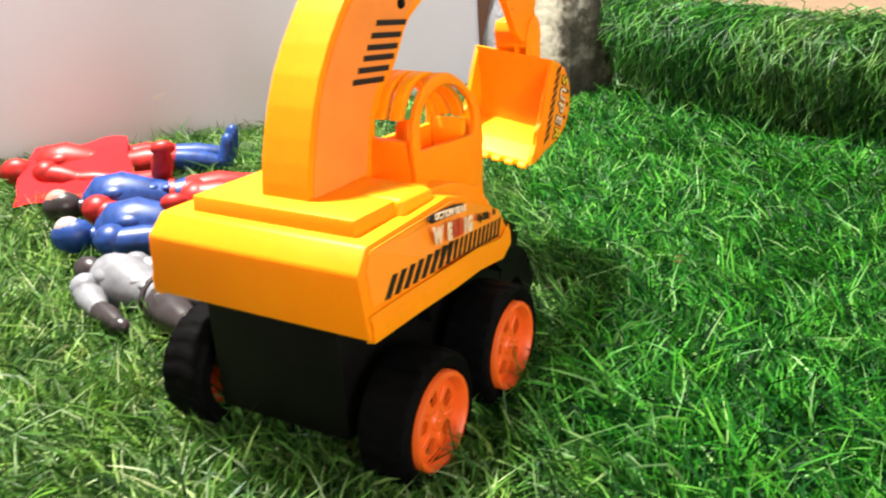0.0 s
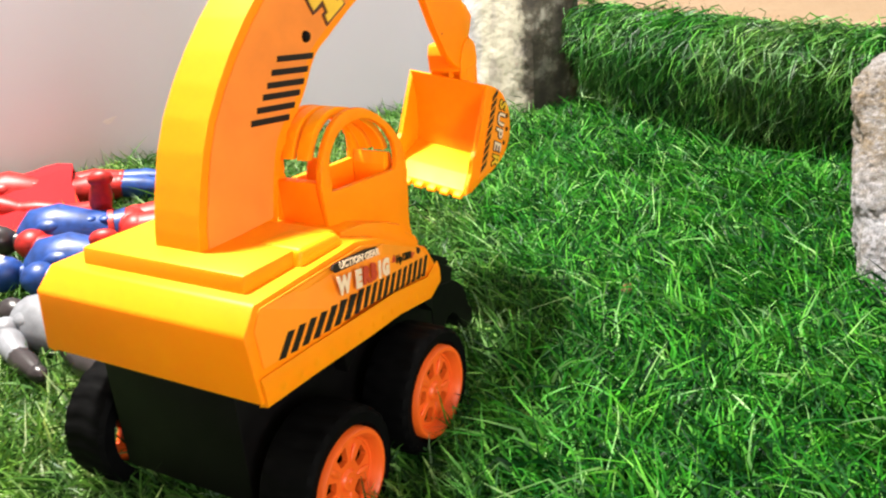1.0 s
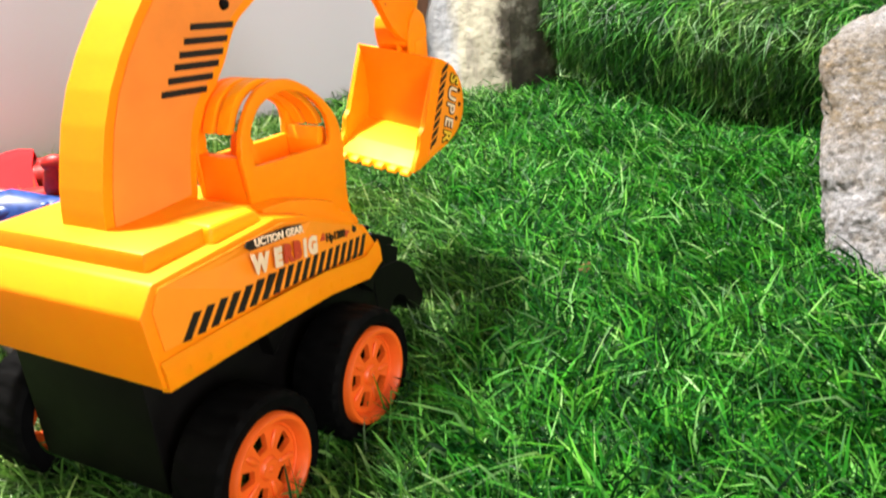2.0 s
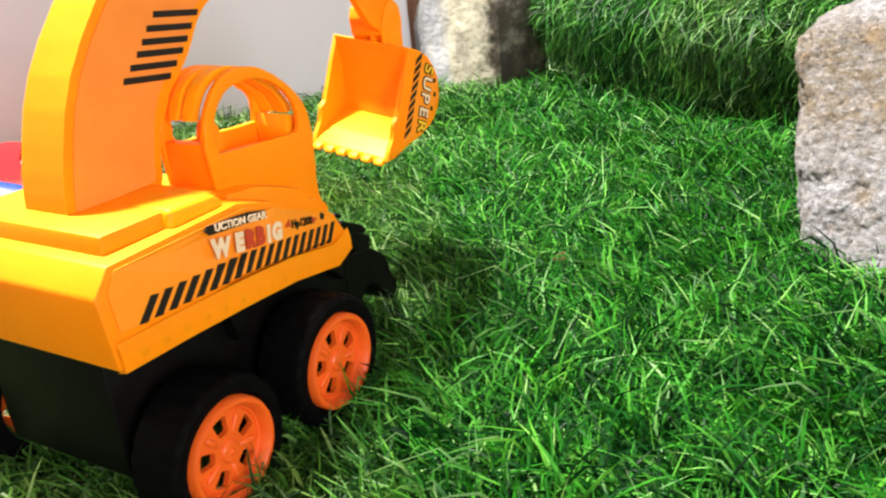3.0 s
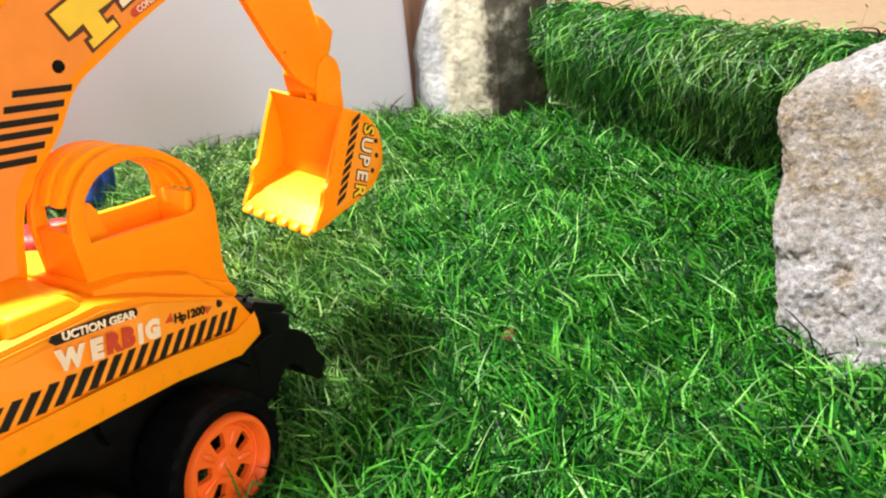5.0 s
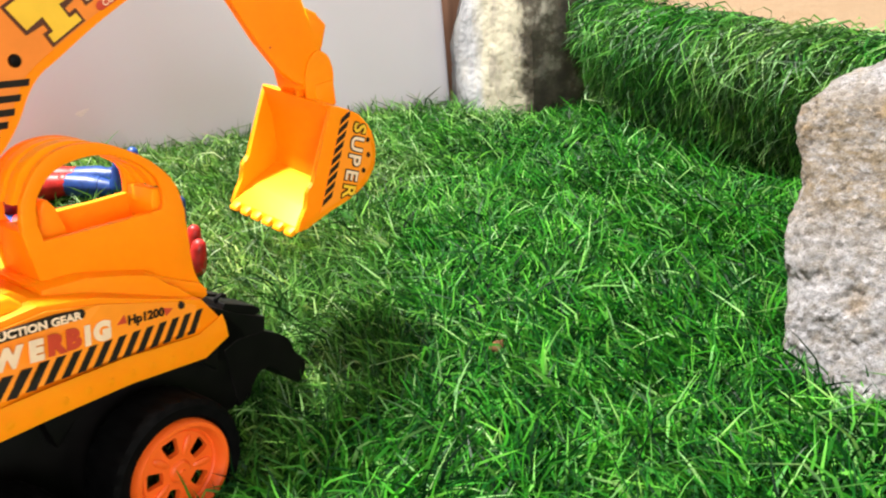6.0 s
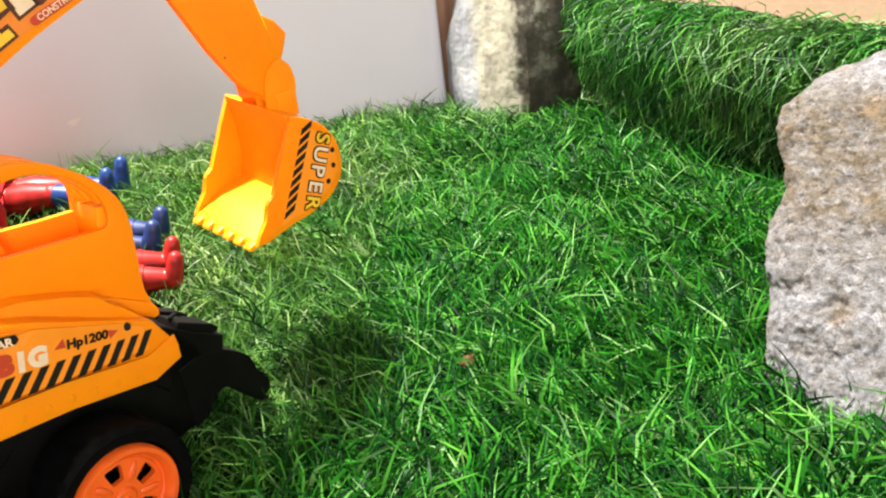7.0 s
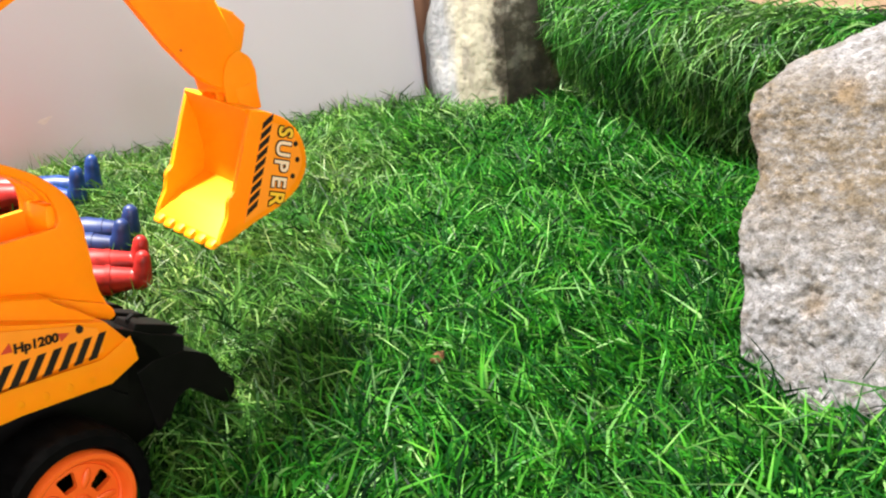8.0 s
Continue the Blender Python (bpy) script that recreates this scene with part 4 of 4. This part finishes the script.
    writing("letters", "CONSTRUCTION", 0.0043, c0 - Vector((0, 0.0004, 0)), s2, r2, INK_WHITE, boom, width=1.0)
    for k in range(6):
        bm = bmesh.new()
        u, z = ((0.0034, 0.2064), (-0.0022, 0.2007), (-0.0066, 0.1953), (-0.0110, 0.1905), (-0.0165, 0.1853), (-0.0220, 0.1803))[k]
        prism(bm, [(u, z - 0.0014), (u + 0.0012, z + 0.0014), (u - 0.027, z + 0.0048), (u - 0.028, z + 0.0020)], 0.0140, 0.0152)
        part("boom_stripe", bm, INK, boom, smooth=0)
    for u, z in ((0.0003, 0.2166), (0.112, 0.268)):
        bm = bmesh.new()
        tube(bm, [(u, 0.0165, z), (u, -0.0150, z), (u, -0.0162, z), (u, -0.0167, z)], [0.0030, 0.0030, 0.0024, 0.0010], 16)
        part("pivot_pin", bm, BLACK, boom)
    bm = bmesh.new()
    prism(bm, [(0.1620, 0.1715), (0.1560, 0.1755), (0.1520, 0.180), (0.1385, 0.199), (0.1215, 0.229), (0.1065, 0.254), (0.100, 0.274), (0.106, 0.288), (0.128, 0.292), (0.150, 0.276), (0.164, 0.250), (0.175, 0.220), (0.181, 0.197), (0.188, 0.184), (0.191, 0.174), (0.190, 0.164), (0.1740, 0.164)], 0.0075, 0.0125, 0.0014)
    stick = part("stick", bm, ORANGE, top, "orange dipper arm")
    bm = bmesh.new()
    prism(bm, [(0.1745, 0.150), (0.1735, 0.1620), (0.1690, 0.1650), (0.1675, 0.176), (0.1700, 0.1830), (0.1840, 0.1840), (0.1895, 0.178), (0.1900, 0.150)], -0.0120, 0.0116, 0.0012)
    part("fork", bm, ORANGE, stick)
    bm = bmesh.new()
    tube(bm, [(0.1470, -0.0122, 0.1945), (0.1470, -0.0130, 0.1945)], [0.0008, 0.0006], 10)
    part("screw_mark", bm, INK_RED, stick)
    for w0, w1 in ((0.0115, 0.0138), (0.0030, 0.0055)):
        bm = bmesh.new()
        prism(bm, [(0.169, 0.158), (0.190, 0.155), (0.1925, 0.162)] + flow([(0.1932, 0.168), (0.1930, 0.176), (0.1895, 0.1825), (0.1840, 0.1860), (0.1780, 0.1845), (0.1730, 0.1800), (0.1695, 0.172)]), w0, w1, 0.0008)
        part("knuckle", bm, ORANGE, stick)
    bm = bmesh.new()
    prism(bm, [(0.1730, 0.2105), (0.1795, 0.2110), (0.1895, 0.2060), (0.1960, 0.1990), (0.1905, 0.1870), (0.1850, 0.1800), (0.1770, 0.1910)], 0.0020, 0.0105, 0.0012)
    part("lug", bm, ORANGE, stick)
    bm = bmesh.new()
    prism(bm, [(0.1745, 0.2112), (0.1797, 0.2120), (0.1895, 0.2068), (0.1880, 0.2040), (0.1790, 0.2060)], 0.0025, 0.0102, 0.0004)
    part("lug_cap", bm, LIT_ORANGE, stick)
    curve = [(0.1675, 0.1590), (0.181, 0.1535), (0.193, 0.145), (0.201, 0.130), (0.200, 0.115), (0.191, 0.105), (0.173, 0.0985), (0.150, 0.096), (0.136, 0.092), (0.126, 0.0925)]
    back_curve = flow(curve[:8])
    mouth = [(0.1305, 0.0985), (0.1365, 0.1045), (0.1382, 0.1090), (0.1386, 0.1135), (0.1410, 0.1160), (0.1452, 0.1175), (0.1570, 0.1400)]
    bucket = part("bucket", box(bmesh.new(), 0.174, 0.190, -0.014, 0.014, 0.150, 0.166, 0.001), ORANGE, top, "orange digging bucket with hazard stickers")
    for side in (1, -1):
        bm = bmesh.new()
        prism(bm, back_curve + curve[8:] + mouth, side * 0.0325, side * 0.0360, 0.0007)
        part("bucket_side", bm, ORANGE, bucket)
    # shell: outside curve and an inner back and floor
    bm = bmesh.new()
    inner = [(0.1650, 0.1590), (0.1690, 0.140), (0.1690, 0.118), (0.1650, 0.1065), (0.142, 0.100), (0.130, 0.0965)]
    prism(bm, back_curve + [(0.152, 0.0985)] + inner[::-1][1:4] + inner[1::-1], -0.0330, 0.0330, 0.0)
    part("bucket_back", bm, ORANGE, bucket)
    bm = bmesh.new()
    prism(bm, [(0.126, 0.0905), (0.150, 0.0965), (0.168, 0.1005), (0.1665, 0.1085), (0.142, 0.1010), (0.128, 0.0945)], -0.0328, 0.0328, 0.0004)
    part("bucket_floor", bm, LIT_ORANGE, bucket, "orange inside floor of the bucket, coloured as brightly lit")
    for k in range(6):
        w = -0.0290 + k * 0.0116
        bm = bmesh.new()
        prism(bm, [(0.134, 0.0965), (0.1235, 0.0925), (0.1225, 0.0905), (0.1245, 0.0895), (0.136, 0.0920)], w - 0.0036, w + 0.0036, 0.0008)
        part("tooth", bm, LIT_ORANGE, bucket)
    bm = bmesh.new()
    prism(bm, flow([(0.1745, 0.1505), (0.186, 0.1450), (0.1935, 0.138), (0.1970, 0.128), (0.1960, 0.117), (0.187, 0.1085), (0.172, 0.1020), (0.152, 0.0995), (0.146, 0.0985)]), 0.0358, 0.0366)
    part("side_sticker", bm, STICKER, bucket, smooth=0)
    a0, a1 = Vector((0.1740, 0, 0.1500)), Vector((0.1475, 0, 0.1000))
    for k in range(9):
        t0, t1 = (k + 0.02) / 9, (k + 0.66) / 9
        p0, p1 = a0.lerp(a1, t0), a0.lerp(a1, t1)
        d = Vector((0.0088, 0, 0.0032))
        bm = bmesh.new()
        prism(bm, [(p0.x, p0.z), (p0.x + d.x, p0.z + d.z), (p1.x + d.x, p1.z + d.z), (p1.x, p1.z)], 0.0365, 0.0369)
        part("hazard_bar", bm, INK, bucket, smooth=0)
    down, across = Vector((-0.42, 0, -0.91)), Vector((0.91, 0, -0.42))
    for k, (ch, m) in enumerate(zip("SUPER", (STICKER_YELLOW, INK_WHITE, INK_WHITE, INK_WHITE, STICKER_YELLOW))):
        at = Vector((0.1798, -0.0370, 0.1225)) + down * ((k - 2) * 0.0098)
        outlined(ch, 0.0152, at, down, across, m, bucket, 0.0007, 0.92)
    for u, z in ((0.1945, 0.131), (0.1935, 0.1215), (0.1875, 0.1130)):
        bm = bmesh.new()
        tube(bm, [(u, -0.0360, z), (u, -0.0372, z)], [0.0019, 0.0015], 14)
        part("bolt_mark", bm, INK, bucket)
    # the bucket sits a little crooked on its pin
    lean = Matrix(((1, 0.0622, 0, 0.0030), (0, 0.889, 0, -0.002), (0, 0.111, 1, 0.0020), (0, 0, 0, 1)))
    for ob in [bucket] + list(bucket.children):
        ob.data.transform(lean)
    # side panel print
    along = Vector((1, 0.18, -0.285)).normalized()
    up = Vector((0.27, 0.115, 0.95))

    def pnl(u, z, proud=0.0008):
        return on_panel(u, z, proud)

    def panel_patch(name, pts, mat, proud):
        bm = bmesh.new()
        f = bm.faces.new([bm.verts.new(pnl(u, z, proud)) for u, z in pts])
        r = bmesh.ops.extrude_face_region(bm, geom=[f])
        for v in r["geom"]:
            if isinstance(v, bmesh.types.BMVert):
                v.co.y += 0.0008
        part(name, bm, mat, body, smooth=0)

    panel_patch("side_sticker", [(-0.122, 0.1010), (-0.050, 0.0950), (0.0385, 0.0755), (0.0395, 0.0870), (0.0300, 0.0935), (-0.0120, 0.1130), (-0.038, 0.1225), (-0.116, 0.1255), (-0.122, 0.1180)], STICKER, 0.0006)
    for k in range(19):
        u = -0.1128 + k * 0.0079
        zl = float(np.interp(u, [-0.122, -0.050, 0.0385], [0.1010, 0.0950, 0.0735]))
        zh = float(np.interp(u + 0.0096, [-0.122, -0.050, 0.0385], [0.1105, 0.1045, 0.0845]))
        panel_patch("hazard_bar", [(u, zl), (u + 0.0042, zl - 0.0009), (u + 0.0138, zh - 0.0009), (u + 0.0096, zh)], INK, 0.0010)
    for ch, u, z, m in (("W", -0.0600, 0.1118, INK_WHITE), ("E", -0.0480, 0.1096, INK_WHITE), ("R", -0.0390, 0.1076, INK_RED), ("B", -0.0306, 0.1056, INK_RED), ("I", -0.0236, 0.1035, INK_WHITE), ("G", -0.0160, 0.1017, INK_WHITE)):
        writing("letter", ch, 0.0112, pnl(u, z, 0.0012), along, up, m, body, width=1.12, bold=0.075)
    writing("letters", "Hp1200", 0.0058, pnl(0.0088, 0.0968, 0.0012), along, up, INK, body, width=1.2, bold=0.04)
    for u, z, m in ((-0.0050, 0.1008, INK_RED), (0.0226, 0.0930, INK_RED)):
        d = 0.0026 if u > 0 else -0.0026
        panel_patch("arrow_mark", [(u - d, z - 0.0018), (u + d, z - 0.0002), (u - d, z + 0.0024)], m, 0.0010)
    bm = bmesh.new()
    p = pnl(0.0305, 0.0915, 0.0)
    tube(bm, [p, p + Vector((0, -0.0012, 0.0002))], [0.0022, 0.0018], 16)
    part("bolt_mark", bm, INK, body)
    panel_patch("name_plate", [(-0.0640, 0.1197), (-0.0360, 0.1150), (-0.0225, 0.1118), (-0.0207, 0.1132), (-0.0215, 0.1155), (-0.0345, 0.1195), (-0.0640, 0.1241), (-0.0660, 0.1222)], INK, 0.0010)
    writing("letters", "UCTION GEAR", 0.0048, pnl(-0.0425, 0.1182, 0.0014), Vector((1, 0.05, -0.20)), up, INK_WHITE, body, width=1.15, bold=0.035)
    return top


excavator()


# ---- dolls ----
def ball(bm, c, r, slot, squash=(1, 1, 1)):
    got = bmesh.ops.create_uvsphere(bm, u_segments=14, v_segments=9, radius=1, matrix=Matrix.Translation(c) @ Matrix.Diagonal((r * squash[0], r * squash[1], r * squash[2], 1)))
    for f in {f for v in got["verts"] for f in v.link_faces}:
        f.material_index = slot


def limb(bm, pts, rs, slots):
    for i in range(len(pts) - 1):
        a, b = Vector(pts[i]), Vector(pts[i + 1])
        m = a.lerp(b, 0.45)
        tube(bm, [a, m, b], [rs[i], max(rs[i], rs[i + 1]) * 1.12, rs[i + 1]], 12, slots[i])
        ball(bm, b, rs[i + 1] * 1.04, slots[i])
    ball(bm, pts[0], rs[0] * 1.05, slots[0])


def doll(name, m, mats, label, head=0, chest=1, hips=1, arm=(0, 0), leg=(0, 1), boots=1, arms=None, legs=None, cape=None, toes=0.026, shoe=1.0, mask=None, size=1.0):
    """A toy figure on its back: feet towards +x, head towards -x. Slots number the mats; it grows by size from its feet."""
    toes, shoe = toes / size, shoe / size
    bm = bmesh.new()
    ball(bm, (-0.088, 0, 0.018), 0.0125, head, (1.15, 0.85, 0.95))
    tube(bm, [(-0.078, 0, 0.016), (-0.066, 0, 0.016)], 0.007, 10, head)
    tube(bm, [(-0.072, 0, 0.016), (-0.062, 0, 0.017), (-0.045, 0, 0.018), (-0.025, 0, 0.015), (-0.012, 0, 0.014), (0.0, 0, 0.014)], [0.010, 0.020, 0.021, 0.016, 0.014, 0.015], 16, chest)
    for s in (-1, 1):
        ball(bm, (-0.050, s * 0.009, 0.027), 0.011, chest, (1.1, 1, 0.6))
    ball(bm, (0.002, 0, 0.014), 0.016, hips, (0.9, 1.15, 0.9))
    if mask is not None:
        ball(bm, (-0.090, 0, 0.0225), 0.0095, mask, (1.0, 0.8, 0.95))
    for i in range(3):
        for s in (-1, 1):
            ball(bm, (-0.034 + 0.010 * i, s * 0.0055, 0.0275 - 0.0012 * i), 0.0058, chest, (1, 1, 0.5))
    tube(bm, [(-0.012, 0, 0.0140), (-0.008, 0, 0.0140)], [0.0158, 0.0158], 16, hips)
    for s in (-1, 1):
        ball(bm, (-0.061, s * 0.022, 0.020), 0.0115, arm[0], (1, 1, 0.9))
    arms = arms or (((-0.035, -0.032, 0.012), (-0.005, -0.038, 0.010)), ((-0.035, 0.032, 0.012), (-0.005, 0.038, 0.010)))
    legs = legs or (((0.045, -0.013, 0.013), (0.088, -0.017, 0.009)), ((0.045, 0.013, 0.013), (0.088, 0.017, 0.009)))
    for s, (elbow, wrist) in zip((-1, 1), arms):
        sh = (-0.060, s * 0.024, 0.018)
        limb(bm, [sh, elbow, wrist], [0.0095, 0.0075, 0.0055], [arm[0], arm[1]])
        ball(bm, wrist, 0.0075, arm[1], (1.2, 0.8, 0.8))
    for s, (knee, ankle) in zip((-1, 1), legs):
        ankle = (ankle[0], ankle[1] / size, ankle[2] / size)
        limb(bm, [(0.006, s * 0.010, 0.014), knee, ankle], [0.0125, 0.0095, 0.0065], [leg[0], leg[1]])
        d = (Vector(ankle) - Vector(knee)).normalized()
        toe = Vector(ankle) + d * 0.006 + Vector((0, 0, toes))
        heel = Vector(ankle) + d * 0.003 + Vector((0, 0, -0.003))
        ahead = d * (0.0030 * shoe)
        tube(bm, [heel - Vector((0, 0, 0.003)) - ahead * 0.4, heel - ahead * 0.2, heel.lerp(toe, 0.22), heel.lerp(toe, 0.45) + ahead * 0.5, heel.lerp(toe, 0.70) + ahead * 0.7, heel.lerp(toe, 0.90) + ahead * 0.9, toe + ahead], [0.0048 * shoe, 0.0072 * shoe, 0.0072 * shoe, 0.0058 * shoe, 0.0052 * shoe, 0.0043 * shoe, 0.0022 * shoe], 14, boots)
        cuff = Vector(ankle) - d * 0.016
        tube(bm, [cuff, cuff + d * 0.003], [0.0098, 0.0094], 12, boots)
    if cape:
        rows = []
        for i, x in enumerate(np.linspace(-0.082, 0.006, 9)):
            row = []
            crest = 0.034 + 0.003 * (i / 8) ** 1.3 - (0.010 if i == 0 else 0)
            for j, y in enumerate((-0.058, -0.046, -0.032, -0.018, -0.004, 0.006, 0.018, 0.030, 0.040)):
                fall = max(0.0, 1 - abs(y - 0.006) / (0.064 if y < 0.006 else 0.042))
                z = 0.003 + (crest - 0.003) * fall ** 0.9 + 0.0022 * math.sin(i * 1.3 + j * 1.1)
                row.append(bm.verts.new((x + 0.012 * (1 - fall) * (i / 8 - 0.35) + 0.002 * math.sin(j * 1.7), y, z)))
            rows.append(row)
        fs = []
        for a, b in zip(rows, rows[1:]):
            for k in range(8):
                f = bm.faces.new((a[k], a[k + 1], b[k + 1], b[k]))
                f.material_index = cape
                fs.append(f)
    feet = Vector((0.094, 0, 0))
    for v in bm.verts:
        v.co = feet + (v.co - feet) * size
    return solid(name, bm, mats, label, "doll", m, group="dolls lying on the turf", smooth=1.2)


doll("toy_doll", pose(-0.346, 0.900, -0.002, 0, 0, 17), (RED, RED, BLUE, RED_CLOTH), "red doll with red cloth cape and blue boots on turf", 0, 1, 1, (1, 1), (1, 2), 2, cape=3, toes=0.034, shoe=1.4, size=1.21,
     legs=(((0.045, -0.015, 0.016), (0.086, -0.024, 0.010)), ((0.045, 0.013, 0.013), (0.092, 0.010, 0.010))))
doll("toy_doll", pose(-0.230, 0.765, 0.0, 0, 0, 15), (SKIN, BLUE, RED, DARK_BLUE, CHARCOAL), "blue and red doll with dark hair and a raised arm", 4, 1, 2, (2, 2), (2, 3), 3,
     arms=(((-0.035, -0.034, 0.012), (-0.008, -0.040, 0.010)), ((-0.018, 0.014, 0.026), (-0.013, 0.008, 0.051))), toes=0.024, shoe=1.35, mask=0, size=1.26)
doll("toy_doll", pose(-0.188, 0.684, 0.0, 0, 0, 13), (SILVER, BLUE, DARK_BLUE, RED), "blue doll with raised red forearm and red boots", 1, 1, 2, (1, 3), (1, 3), 3,
     arms=(((-0.015, -0.024, 0.016), (-0.018, -0.028, 0.042)), ((-0.035, 0.034, 0.012), (-0.008, 0.036, 0.014))),
     legs=(((0.052, -0.010, 0.014), (0.100, -0.004, 0.010)), ((0.050, 0.016, 0.014), (0.092, 0.030, 0.010))), toes=0.022, shoe=1.2, mask=0, size=1.26)
doll("toy_doll", pose(-0.208, 0.540, 0.0, 0, 0, -33), (CHARCOAL, GREY, CHARCOAL, GREY), "grey and charcoal doll lying on its back on turf", 0, 1, 2, (3, 2), (2, 3), 3,
     legs=(((0.045, -0.020, 0.014), (0.088, -0.028, 0.010)), ((0.045, 0.012, 0.016), (0.090, 0.016, 0.010))), toes=0.020)


def dry_scrap():
    bm = bmesh.new()
    rows = []
    for i, u in enumerate(np.linspace(-1, 1, 7)):
        w = 0.0034 * (1 - u * u) ** 0.5 + 0.0003
        rows.append([bm.verts.new((u * 0.0055, v * w, 0.0018 * (1 - v * v) + 0.0012 * u * u)) for v in (-1, -0.5, 0, 0.5, 1)])
    for a, b in zip(rows, rows[1:]):
        for k in range(4):
            bm.faces.new((a[k], b[k], b[k + 1], a[k + 1]))
    bmesh.ops.solidify(bm, geom=bm.faces[:], thickness=0.0004)
    solid("leaf_scrap", bm, plastic("dry_leaf", (0.20, 0.09, 0.035), 0.8, 0, 0.4, 400), "small curled brown dry leaf scrap caught in turf", "leaf", pose(0.165, 0.586, 0.006, 20, -15, 40))


dry_scrap()
